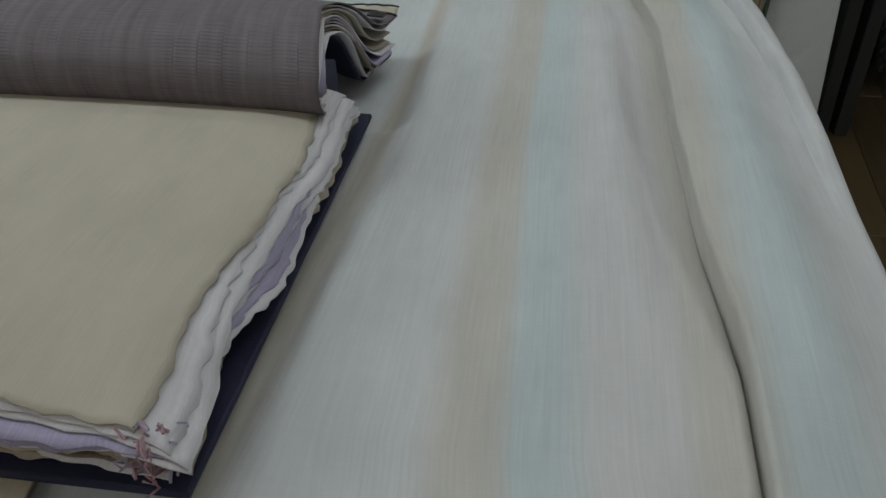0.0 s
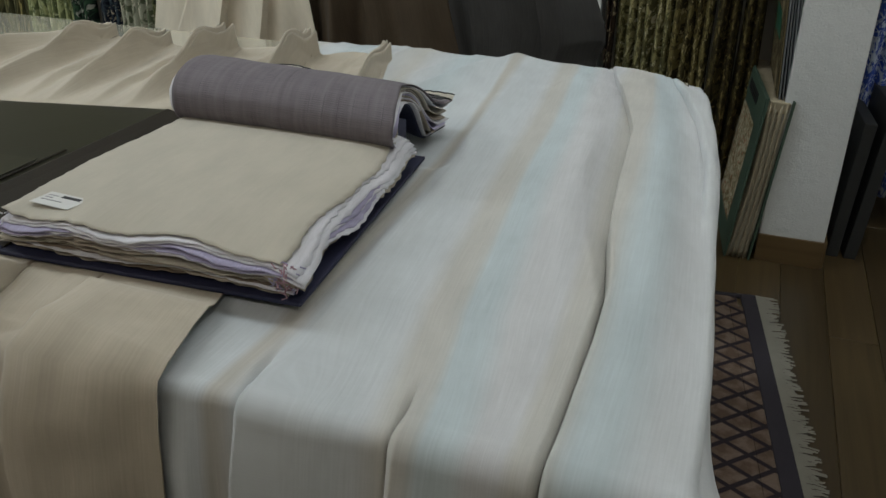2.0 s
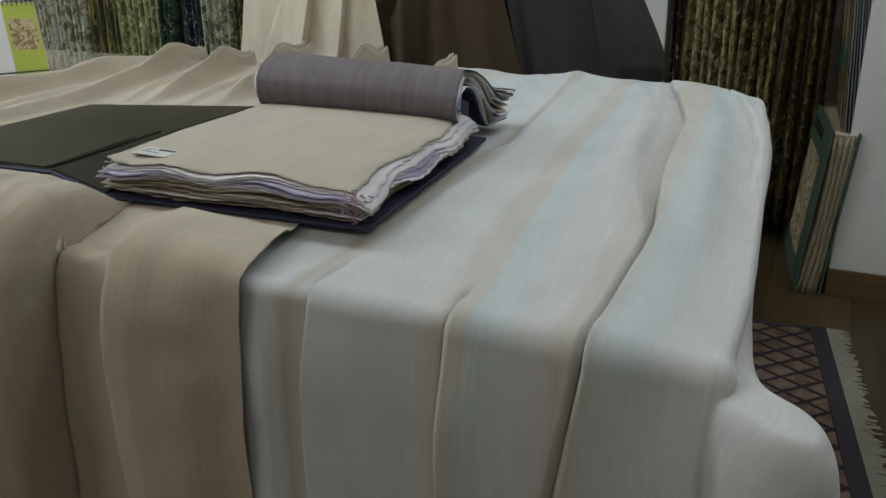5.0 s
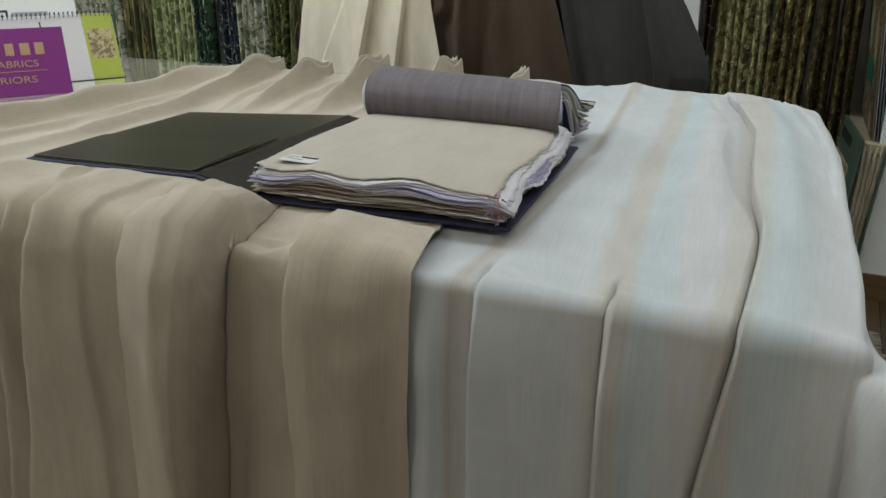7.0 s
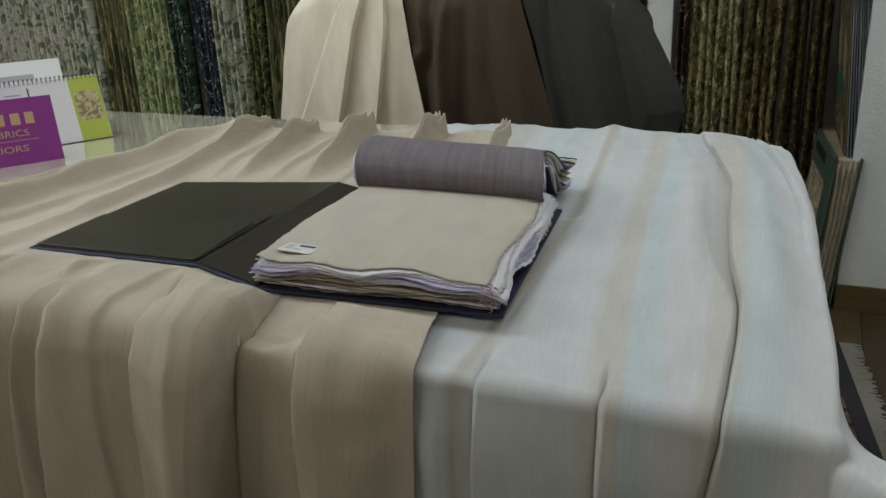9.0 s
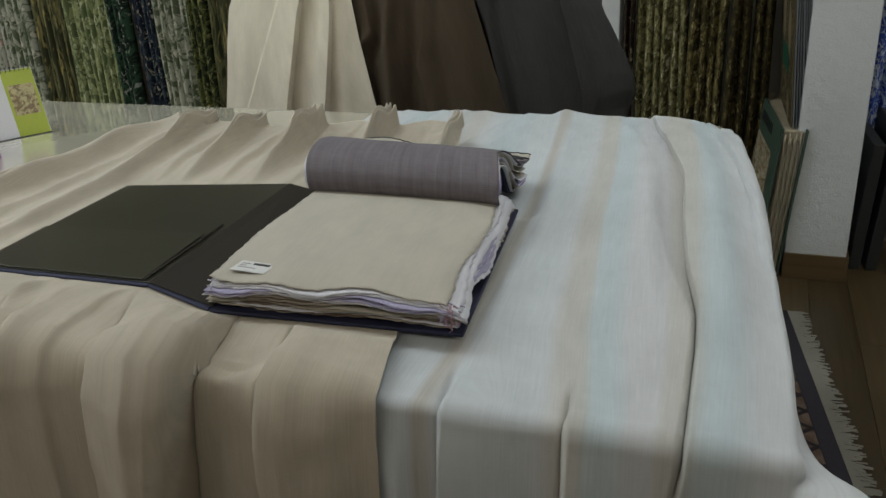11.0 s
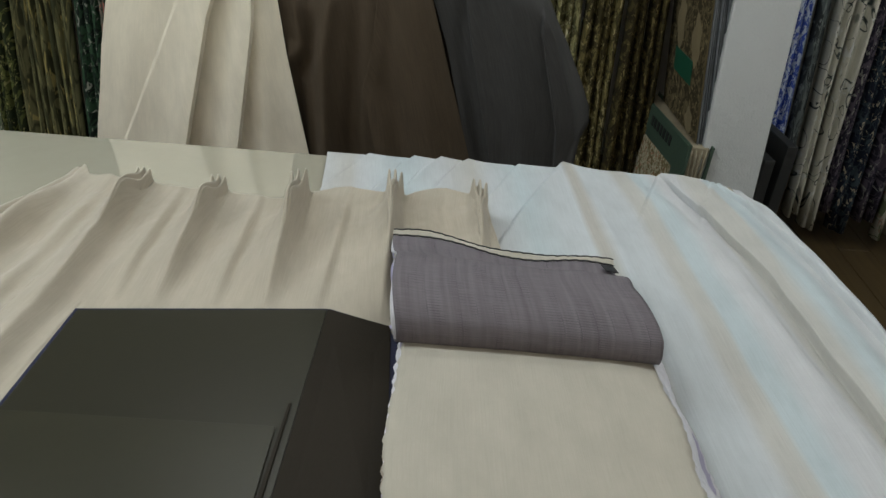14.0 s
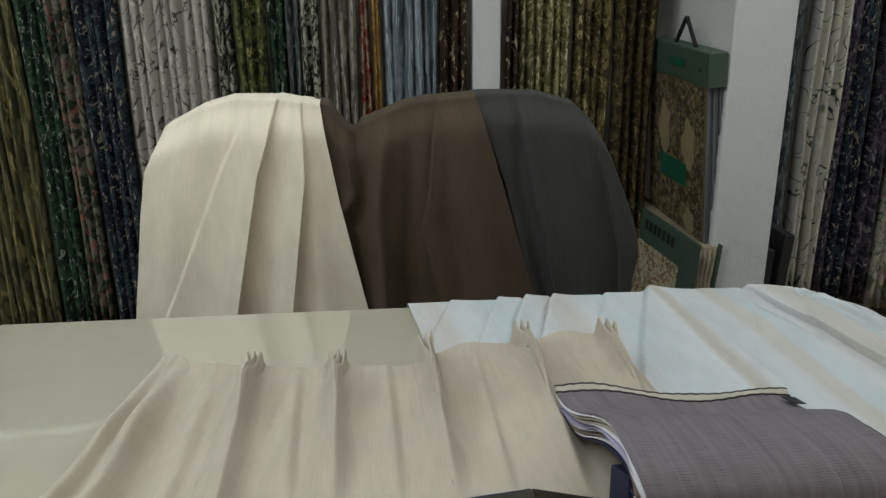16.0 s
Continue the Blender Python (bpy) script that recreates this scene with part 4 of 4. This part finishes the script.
def chair_cloth(name, left, right, low, folds, material, label, front=0.0, seed=0, edge=0.003, wrap=0.0):
    """A cloth over the chair backs: down the front to low, over the crest, and down the back. left, right: (z, x) pairs."""
    u, k = np.meshgrid(np.linspace(0, 1, 320), np.linspace(0, 1, 130))
    zf = np.interp(k, [0, 0.70], [low, 1.06])
    xl, xr = curve_x(zf, left), curve_x(zf, right)
    x = xl + (xr - xl) * u
    c = crest(curve_x(np.full_like(u, 1.06), left) * (1 - u) + curve_x(np.full_like(u, 1.06), right) * u)
    f = np.clip(k / 0.70, 0, 1)
    z = low + (c - low) * f
    rr = 0.035
    bend = sstep(0.86, 1.0, f)
    y = CY - 0.022 - front - 0.02 * (1 - f)
    back = np.clip((k - 0.70) / 0.30, 0, 1)
    y = y + 0.03 * bend ** 2 + 0.075 * sstep(0, 0.25, back)
    z = np.where(back > 0, c + 0.004 * np.sin(np.clip(back / 0.25, 0, 1) * math.pi) - 0.45 * np.clip(back - 0.22, 0, 1), z)
    disp = np.zeros_like(u)
    shift = np.zeros_like(u)
    for path, am, w, kind in folds:
        d = x - curve_x(zf, path)
        disp = disp + am * (0.45 + 0.55 * (1 - f) ** 0.6) * (lap(d, w, edge) if kind == 1 else lap(-d, w, edge) if kind == -1 else hump(d, w))
        shift = shift - kind * 0.40 * abs(am) * (1 - 0.5 * f) * hump(d - kind * 0.006, 0.008)
    disp = disp + 0.004 * wob(x, z, 300 + seed, 12)
    y = y - disp * (1 - bend * 0.4)
    x = x + shift * (1 - bend)
    x, z, y = -0.80 + (x + 0.80) * 0.917, 1.34 + (z - 1.34) * 0.917, y - 0.15 + wrap * sstep(0.80, 1.0, u) * (1 - back)
    ob = sheet(name, x, y, z, u * (right[0][1] - left[0][1]) * 1.2, k * 0.9, material, None, "", 0.0015, -1.0)
    return tagged(ob, label, "fabric")


chair_cloth("cream_cloth", [(0.45, -1.452), (0.59, -1.437), (0.87, -1.398), (0.97, -1.380), (1.06, -1.340)], [(0.45, -0.905), (0.589, -0.933), (0.85, -0.985), (1.06, -1.018)], 0.40,
            [([(0.40, -1.46), (0.586, -1.377), (0.92, -1.225), (1.06, -1.152)], 0.004, 0.10, 1), ([(0.40, -1.265), (0.586, -1.226), (0.906, -1.156), (1.06, -1.102)], 0.040, 0.07, -1),
             ([(0.40, -1.135), (0.585, -1.106), (0.90, -1.058), (1.06, -1.055)], 0.034, 0.06, -1), ([(0.40, -1.00), (0.585, -1.03), (0.9, -1.045)], 0.012, 0.03, 0),
             ([(0.40, -1.42), (0.9, -1.31), (1.06, -1.25)], 0.008, 0.05, 0)],
            M_CREAM, "cream linen cloth draped over a chair back", 0.016, 1)
chair_cloth("brown_cloth", [(0.45, -0.990), (0.85, -1.015), (1.06, -1.030)], [(0.45, -0.530), (0.60, -0.560), (0.85, -0.632), (1.06, -0.692)], 0.40,
            [([(0.40, -0.88), (0.596, -0.895), (0.87, -0.905), (1.06, -0.885)], 0.034, 0.020, 0), ([(0.40, -0.955), (0.80, -0.965), (0.87, -0.94), (0.95, -0.935), (1.06, -0.95)], -0.022, 0.016, 0),
             ([(0.76, -1.03), (0.83, -0.985), (0.90, -0.953), (0.97, -0.965)], 0.014, 0.014, 0), ([(0.40, -0.83), (0.7, -0.845), (0.9, -0.835), (1.06, -0.83)], -0.016, 0.020, 0),
             ([(0.40, -0.725), (0.606, -0.764), (0.74, -0.795), (0.789, -0.808), (0.865, -0.790), (1.06, -0.776)], 0.044, 0.13, 1), ([(0.40, -0.70), (0.70, -0.735), (0.80, -0.76)], -0.012, 0.025, 0),
             ([(0.40, -0.60), (0.7, -0.66), (1.06, -0.72)], 0.012, 0.04, 0)],
            M_BROWN, "dark brown cloth draped over a chair back", 0.004, 2, 0.005)
chair_cloth("charcoal_cloth", [(0.45, -0.540), (0.606, -0.567), (0.874, -0.632), (1.06, -0.697)], [(0.45, -0.310), (0.66, -0.292), (0.72, -0.274), (0.78, -0.280), (0.86, -0.305), (0.97, -0.345), (1.06, -0.385)], 0.47,
            [([(0.47, -0.475), (0.603, -0.509), (0.872, -0.573), (1.004, -0.598), (1.06, -0.61)], 0.030, 0.055, 1), ([(0.47, -0.50), (0.603, -0.535), (0.872, -0.60)], -0.010, 0.018, 0),
             ([(0.47, -0.41), (0.8, -0.47), (1.0, -0.50)], 0.014, 0.04, 0), ([(0.47, -0.36), (0.72, -0.375), (0.95, -0.43)], 0.022, 0.04, 1)],
            M_GREY, "charcoal grey cloth draped over a chair back", 0.010, 3, 0.006, 0.22)

# ---------------------------------------------------------------- hanging fabric lengths
PRINTS = {
    "olive": printed("olive_stripe_print", (0.16, 0.15, 0.07), (0.085, 0.085, 0.04), (0.27, 0.22, 0.08), 30, 0.5, 7.0),
    "green": printed("green_floral_print", (0.014, 0.022, 0.016), (0.03, 0.065, 0.035), (0.30, 0.30, 0.25), 22, 0.52),
    "rose": printed("rose_floral_print", (0.20, 0.18, 0.14), (0.05, 0.07, 0.045), (0.30, 0.10, 0.08), 20, 0.5),
    "navy": printed("navy_floral_print", (0.010, 0.013, 0.024), (0.035, 0.05, 0.06), (0.30, 0.26, 0.19), 24, 0.55),
    "branch": printed("white_branch_print", (0.46, 0.43, 0.39), (0.10, 0.075, 0.065), (0.50, 0.47, 0.43), 13, 0.66, 1.4, 0.014),
    "darkleaf": printed("dark_leaf_print", (0.022, 0.020, 0.016), (0.34, 0.33, 0.27), (0.02, 0.02, 0.018), 26, 0.55),
    "moss": printed("moss_leaf_print", (0.11, 0.12, 0.035), (0.035, 0.045, 0.018), (0.22, 0.20, 0.08), 24, 0.5),
    "greige": printed("greige_stripe_print", (0.26, 0.24, 0.20), (0.16, 0.14, 0.115), (0.32, 0.29, 0.25), 24, 0.5, 4.0),
    "red": printed("red_flower_print", (0.33, 0.24, 0.17), (0.30, 0.045, 0.03), (0.09, 0.08, 0.05), 22, 0.5),
    "gold": printed("ochre_cloth_print", (0.30, 0.17, 0.045), (0.25, 0.13, 0.03), (0.34, 0.20, 0.07), 30, 0.5),
    "blue": printed("blue_grey_print", (0.30, 0.34, 0.37), (0.20, 0.23, 0.26), (0.36, 0.40, 0.42), 30, 0.5, 8.0),
    "umber": printed("umber_flower_print", (0.045, 0.026, 0.015), (0.03, 0.018, 0.012), (0.33, 0.27, 0.17), 22, 0.5),
    "willow": printed("willow_leaf_print", (0.31, 0.28, 0.13), (0.15, 0.135, 0.055), (0.46, 0.42, 0.27), 26, 0.5),
    "bronze": printed("bronze_leaf_print", (0.18, 0.145, 0.055), (0.075, 0.06, 0.022), (0.34, 0.28, 0.14), 24, 0.5),
    "cocoa": printed("cocoa_leaf_print", (0.085, 0.066, 0.024), (0.045, 0.034, 0.013), (0.17, 0.13, 0.05), 24, 0.5),
    "lime": printed("lime_leaf_print", (0.36, 0.38, 0.18), (0.21, 0.25, 0.11), (0.44, 0.45, 0.28), 26, 0.5, 2.0),
    "sage": printed("sage_floral_print", (0.42, 0.42, 0.32), (0.20, 0.23, 0.14), (0.48, 0.44, 0.35), 16, 0.52),
    "ivory": printed("ivory_floral_print", (0.46, 0.44, 0.36), (0.20, 0.24, 0.13), (0.33, 0.20, 0.15), 16, 0.58),
    "cobalt": printed("cobalt_flower_print", (0.04, 0.08, 0.36), (0.40, 0.45, 0.54), (0.03, 0.05, 0.18), 28, 0.54),
    "vine": printed("cream_vine_print", (0.62, 0.60, 0.51), (0.06, 0.08, 0.08), (0.62, 0.60, 0.51), 11, 0.68, 1.4, 0.007),
    "plum": printed("plum_floral_print", (0.022, 0.020, 0.032), (0.08, 0.065, 0.085), (0.20, 0.20, 0.18), 22, 0.54),
    "slate": printed("slate_leaf_print", (0.14, 0.16, 0.155), (0.08, 0.09, 0.09), (0.2, 0.22, 0.21), 26, 0.5, 3.0),
    "white": woven("white_lining_cloth", (0.55, 0.55, 0.56), 0.1, 2.0),
}
WORDS = {"olive": "olive striped", "green": "dark green floral", "rose": "rose and grey floral", "navy": "navy floral", "branch": "white branch-patterned", "darkleaf": "dark leaf-patterned",
         "moss": "moss green leafy", "greige": "greige striped", "red": "red flowered", "gold": "plain ochre", "blue": "pale blue-grey", "umber": "dark brown flowered", "willow": "willow leaf",
         "bronze": "bronze leaf", "cocoa": "cocoa brown leafy", "lime": "lime green leafy", "sage": "sage floral", "ivory": "ivory floral", "cobalt": "cobalt blue flowered",
         "vine": "cream vine-patterned", "plum": "plum floral", "slate": "slate grey leafy", "white": "plain white"}


def hanging(kind, x0, x1, yc, low, high, folds, seed):
    """A length of printed cloth folded into narrow ridges, hung from a rail by a clip."""
    r = np.random.RandomState(seed)
    cols, rows = folds * 10 + 1, 14
    u, v = np.meshgrid(np.linspace(0, 1, cols), np.linspace(0, 1, rows))
    ph = u * folds
    cell = np.floor(np.minimum(ph, folds - 1e-6))
    d = ph - cell
    deep = r.uniform(0.6, 1.0, folds)[cell.astype(int)]
    ridge = np.sqrt(np.clip(1 - (2 * d - 1) ** 2, 0, 1))
    x = x0 + (x1 - x0) * (u + 0.010 * np.sin(v * 6 + seed) * (1 - v)) + 0.004 * np.sin(v * 9 + cell * 2.1 + seed)
    y = yc - 0.065 * ridge * deep + 0.006 * np.sin(v * 5 + cell + seed)
    z = low + (high - low) * v + (1 - v) * 0.012 * np.sin(cell * 1.7 + seed)
    ob = empty("hanging_fabric", "hanging length of " + WORDS[kind] + " cloth in narrow folds", "fabric", "hanging fabric lengths", ((x0 + x1) / 2, yc, low))
    off = ob.location
    sheet("cloth", x - off.x, y - off.y, z - off.z, u * (x1 - x0) * 2.2 + seed * 0.37, z, PRINTS[kind], ob, "", 0.0015, -1.0)
    part("clip", box_bm((x0 + 0.004 - off.x, -0.03, high - off.z - 0.01), (x1 - 0.004 - off.x, 0.012, high - off.z + 0.03), 0.003), M_STEEL, ob, "metal clip")
    part("hook", rod_bm([(0, -0.005, high + 0.03 - off.z), (0, -0.005, high + 0.075 - off.z)], 0.004, 6), M_STEEL, ob)
    return ob


RACK = [(-3.95, "gold", 0.12), (-3.83, "ivory", 0.30), (-3.53, "ivory", 0.28), (-3.25, "sage", 0.15), (-3.10, "olive", 0.17), (-2.93, "lime", 0.26), (-2.67, "green", 0.10), (-2.57, "navy", 0.13),
        (-2.44, "sage", 0.17), (-2.27, "moss", 0.10), (-2.17, "olive", 0.20), (-1.97, "green", 0.10), (-1.87, "rose", 0.08), (-1.79, "navy", 0.13), (-1.66, "branch", 0.28),
        (-1.38, "darkleaf", 0.06), (-1.32, "moss", 0.10), (-1.22, "green", 0.06), (-1.16, "slate", 0.045), (-1.115, "darkleaf", 0.055), (-1.06, "greige", 0.12), (-0.94, "red", 0.04), (-0.90, "gold", 0.035), (-0.865, "blue", 0.13),
        (-0.735, "blue", 0.05), (-0.685, "umber", 0.09), (-0.475, "umber", 0.035), (-0.44, "willow", 0.18), (-0.26, "bronze", 0.13), (-0.13, "cocoa", 0.075), (-0.055, "cocoa", 0.075)]
for i, (x0, kind, w) in enumerate(RACK):
    hanging(kind, x0 + 0.002, x0 + w - 0.002, 2.44 + 0.02 * math.sin(i * 1.9), 0.12 + 0.03 * math.sin(i * 2.3), 1.72, max(2, round(w / 0.030)), i)
RACK_R = [(0.33, "cobalt", 0.07), (0.405, "cobalt", 0.08), (0.487, "slate", 0.045), (0.534, "vine", 0.055), (0.592, "vine", 0.063), (0.658, "plum", 0.05), (0.71, "navy", 0.08), (0.79, "plum", 0.07), (0.865, "ivory", 0.10),
          (0.97, "willow", 0.10), (1.08, "navy", 0.12), (1.21, "sage", 0.12), (1.34, "ivory", 0.14), (1.49, "green", 0.12)]
for i, (x0, kind, w) in enumerate(RACK_R):
    hanging(kind, x0 + 0.002, x0 + w - 0.002, 2.46 + 0.02 * math.sin(i * 1.3), 0.10 + 0.03 * math.sin(i * 2.9), 1.72, max(1, round(w / 0.036)), 60 + i)
post = part("post", box_bm((-0.582, 2.40, 0), (-0.492, 2.49, 2.598), 0.004), M_PILLAR)
tagged(post, "white square upright post between fabric racks", "post", kind="structure")
for x0, x1 in ((-4.5, 0.09), (0.30, 2.4)):
    rail = part("rail", rod_bm([(x0, 2.435, 1.80), (x1, 2.435, 1.80)], 0.012, 10), M_STEEL, smooth=True)
    tagged(rail, "steel hanging rail for fabric lengths", "rail", kind="structure")


# ---------------------------------------------------------------- sample books at the column
def uv_plane(w, h):
    bm = bmesh.new()
    bmesh.ops.create_grid(bm, x_segments=1, y_segments=1, size=0.5)
    lay = bm.loops.layers.uv.new("UVMap")
    for fce in bm.faces:
        for lp in fce.loops:
            lp[lay].uv = ((lp.vert.co.x + 0.5) * w, (lp.vert.co.y + 0.5) * h)
    return bm


hb = empty("hanging_sample_book", "green sample book with a leafy printed page, hung on the column", "sample book", at=(0.045, 2.25, 1.00))
hb.rotation_euler = (0, radians(-4), radians(3))
# local: y runs along the column's face, x towards the column
header = part("header", box_bm((-0.012, -0.215, -0.045), (0.045, 0.235, 0.055), 0.003), M_GREEN_COVER, hb, "green cloth header strip")
for yy in (-0.16, 0.18):
    part("rivet", rod_bm([(-0.0145, yy, 0.0), (-0.010, yy, 0.0)], 0.006, 10), M_INK, header)
part("brand_mark", box_bm((-0.0135, -0.05, -0.005), (-0.0118, 0.07, 0.02), 0.0), M_GREEN_DEEP, header, "brand mark as a plain bar")
pg = part("cover_page", box_bm((-0.010, -0.195, -0.515), (-0.006, 0.235, -0.046), 0.001), M_MORRIS, hb, "tan leaf-printed page")
cm = uv_plane(0.43, 0.47)
cm.transform(Matrix.Translation((-0.0115, 0.02, -0.28)) @ Matrix.Rotation(radians(-90), 4, "Z") @ Matrix.Rotation(radians(90), 4, "X") @ Matrix.Diagonal((0.425, 0.465, 1, 1)))
part("print", cm, M_MORRIS, pg, "swirling tan leaf print")
for yy, zz, sy, sz in ((-0.085, -0.235, 0.048, 0.075), (0.105, -0.215, 0.045, 0.085), (-0.10, -0.475, 0.04, 0.04)):
    fm = bmesh.new()
    rimv = [fm.verts.new((-0.0122, yy + sy * math.cos(a) * (1 + 0.18 * math.cos(5 * a)), zz + sz * math.sin(a) * (1 + 0.12 * math.cos(4 * a + 1)))) for a in [k * math.tau / 30 for k in range(30)]]
    fm.faces.new(rimv[::-1])
    part("bloom", fm, M_TAN_BLOOM, pg, "pale tan flower")
part("title_label", box_bm((-0.0135, -0.075, -0.375), (-0.0118, 0.135, -0.300), 0.0), M_GREEN_DEEP, pg, "deep green title label")
for k in range(9):
    part("leaf", box_bm((-0.004 + 0.0055 * k, -0.200 + 0.004 * (k % 3), -0.525 - 0.004 * (k % 2)), (-0.0005 + 0.0055 * k, 0.23, -0.046), 0.0008, Matrix.Rotation(radians(-0.35 * k), 4, "Y")), M_PAGES_GREY, hb)
part("back_board", box_bm((0.046, -0.212, -0.53), (0.049, 0.235, -0.046), 0.001), M_GREEN_COVER, hb, "green back board")
part("strap", rod_bm([(0.01, -0.075, 0.055), (0.012, -0.003, 0.135), (0.012, 0.003, 0.135), (0.01, 0.075, 0.055)], 0.007, 6), M_STRAP, hb, "black carrying strap")

ba = empty("leaning_sample_book", "thick green sample book leaning against the column", "sample book", at=(-0.018, 2.27, 0.0))
ba.rotation_euler = (0, radians(5.0), radians(7))
ba.scale = (1.1, 1.0, 1.15)
cov = part("cover", box_bm((0.0, -0.27, 0.004), (0.006, 0.30, 0.432), 0.002), M_GREEN_COVER, ba, "green cloth cover")
part("frame_strip", box_bm((-0.0025, -0.262, 0.360), (-0.0003, 0.292, 0.428), 0.0008), M_GREEN_COVER, cov)
tm = uv_plane(0.36, 0.28)
tm.transform(Matrix.Translation((-0.0015, 0.0, 0.205)) @ Matrix.Rotation(radians(-90), 4, "Z") @ Matrix.Rotation(radians(90), 4, "X") @ Matrix.Diagonal((0.34, 0.27, 1, 1)))
part("print", tm, M_TULIP, cov, "cream flower-printed panel")
for k in range(7):
    part("brand_mark", box_bm((-0.0042, -0.12 + 0.032 * k, 0.380), (-0.0026, -0.10 + 0.032 * k, 0.408), 0.0), M_STRAP, cov, "dark brand mark as plain bars")
for k in range(15):
    yy, zz = np.meshgrid(np.linspace(-0.262 + 0.006 * ((k * 5) % 4), 0.292, 4), np.linspace(0.004, 0.405 + 0.004 * ((k * 7) % 5), 16))
    xx = 0.0085 + 0.0037 * k + (0.011 - 0.0007 * k) * np.sin(math.pi * zz / 0.43) + 0.0006 * np.sin(zz * 40 + k * 2)
    sheet("leaf", xx, yy, zz, yy, zz, M_PAGES_CREAM if k % 4 else M_PAGES_TAN, ba, "", 0.0030, 0.0)
# Cream top edge of the pages; tan paints in its brownish shading.
part("binding", box_bm((0.008, -0.255, 0.395), (0.062, 0.295, 0.424), 0.004), M_PAGES_TAN, ba, "worn top edge of cream pages, brownish shading put into its tan")
part("back_board", box_bm((0.064, -0.27, 0.004), (0.069, 0.30, 0.432), 0.002), M_GREEN_COVER, ba)

# dark boards leaning beside the column
for i, (x0, lean, hgt) in enumerate(((0.300, -3.0, 0.42), (0.350, -4.0, 0.47))):
    pb = part("dark_board", box_bm((0, -0.10, 0.0), (0.035, 0.28, hgt), 0.003), M_DARK_BOARD)
    pb.matrix_world = pose(x0, 2.24, 0.0, 0, lean * -1.0, 4)
    tagged(pb, "dark grey sample board standing beside the column", "sample board", "dark boards")

# ---------------------------------------------------------------- rug
rug = empty("rug", "brown trellis-patterned rug with dark border and cream fringe", "rug", at=(0.115, 1.775, 0.0))
rug.rotation_euler = (0, 0, radians(8))
# local: x to the left is negative, y towards the camera is negative
part("field", box_bm((-1.30, -1.50, 0.0), (-0.075, -0.075, 0.007), 0.002), M_RUG, rug, "brown field with a diamond trellis")
part("border", box_bm((-0.040, -1.57, 0.0), (0.0, 0.0, 0.0075), 0.002), M_RUG_DARK, rug, "dark border band")
part("border", box_bm((-1.37, -0.020, 0.0), (-0.0405, 0.0, 0.0075), 0.002), M_RUG_DARK, rug, "dark border band")
part("guard_border", box_bm((-0.0745, -1.50, 0.0), (-0.0405, -0.075, 0.0068), 0.001), M_RUG, rug)
part("guard_border", box_bm((-1.37, -0.0745, 0.0), (-0.0525, -0.0205, 0.0068), 0.001), M_RUG, rug)
fb = bmesh.new()
for j in range(400):
    y0 = -1.57 + j * 1.57 / 400
    ln = 0.042 + rnd.uniform(-0.012, 0.014)
    sw = rnd.uniform(-0.010, 0.010)
    for (xa, ya, xb, yb) in ((0.0, y0, ln * 0.5, y0 + sw * 0.3), (ln * 0.5, y0 + sw * 0.3, ln, y0 + sw)):
        w0 = 0.0019
        vs = [fb.verts.new(c) for c in ((xa, ya - w0, 0.005), (xb, yb - w0, 0.004), (xb, yb + w0, 0.004), (xa, ya + w0, 0.005), (xa, ya, 0.008), (xb, yb, 0.007))]
        fb.faces.new((vs[0], vs[1], vs[5], vs[4]))
        fb.faces.new((vs[4], vs[5], vs[2], vs[3]))
        fb.faces.new((vs[1], vs[2], vs[5]))
part("fringe", fb, M_FRINGE, rug, "cream cotton fringe")

# ---------------------------------------------------------------- floor planks
PL, PWD = 1.21, 0.118
meshes = []
for k in range(2):
    pbm = box_bm((0, 0, -0.0038), (PWD - 0.002, (PL if k == 0 else PL * 0.5) - 0.002, 0.0), 0.0008, seg=1)
    pme = bpy.data.meshes.new("plank")
    pbm.to_mesh(pme)
    pbm.free()
    pme.materials.append(M_FLOOR)
    meshes.append(pme)
for c in range(30):
    for rrow in range(4):
        pk = new("plank", meshes[0])
        pk.parent = floor
        pk.location = (-1.0 + c * PWD, -1.2 + rrow * PL - (c % 3) * 0.4, 0.0)
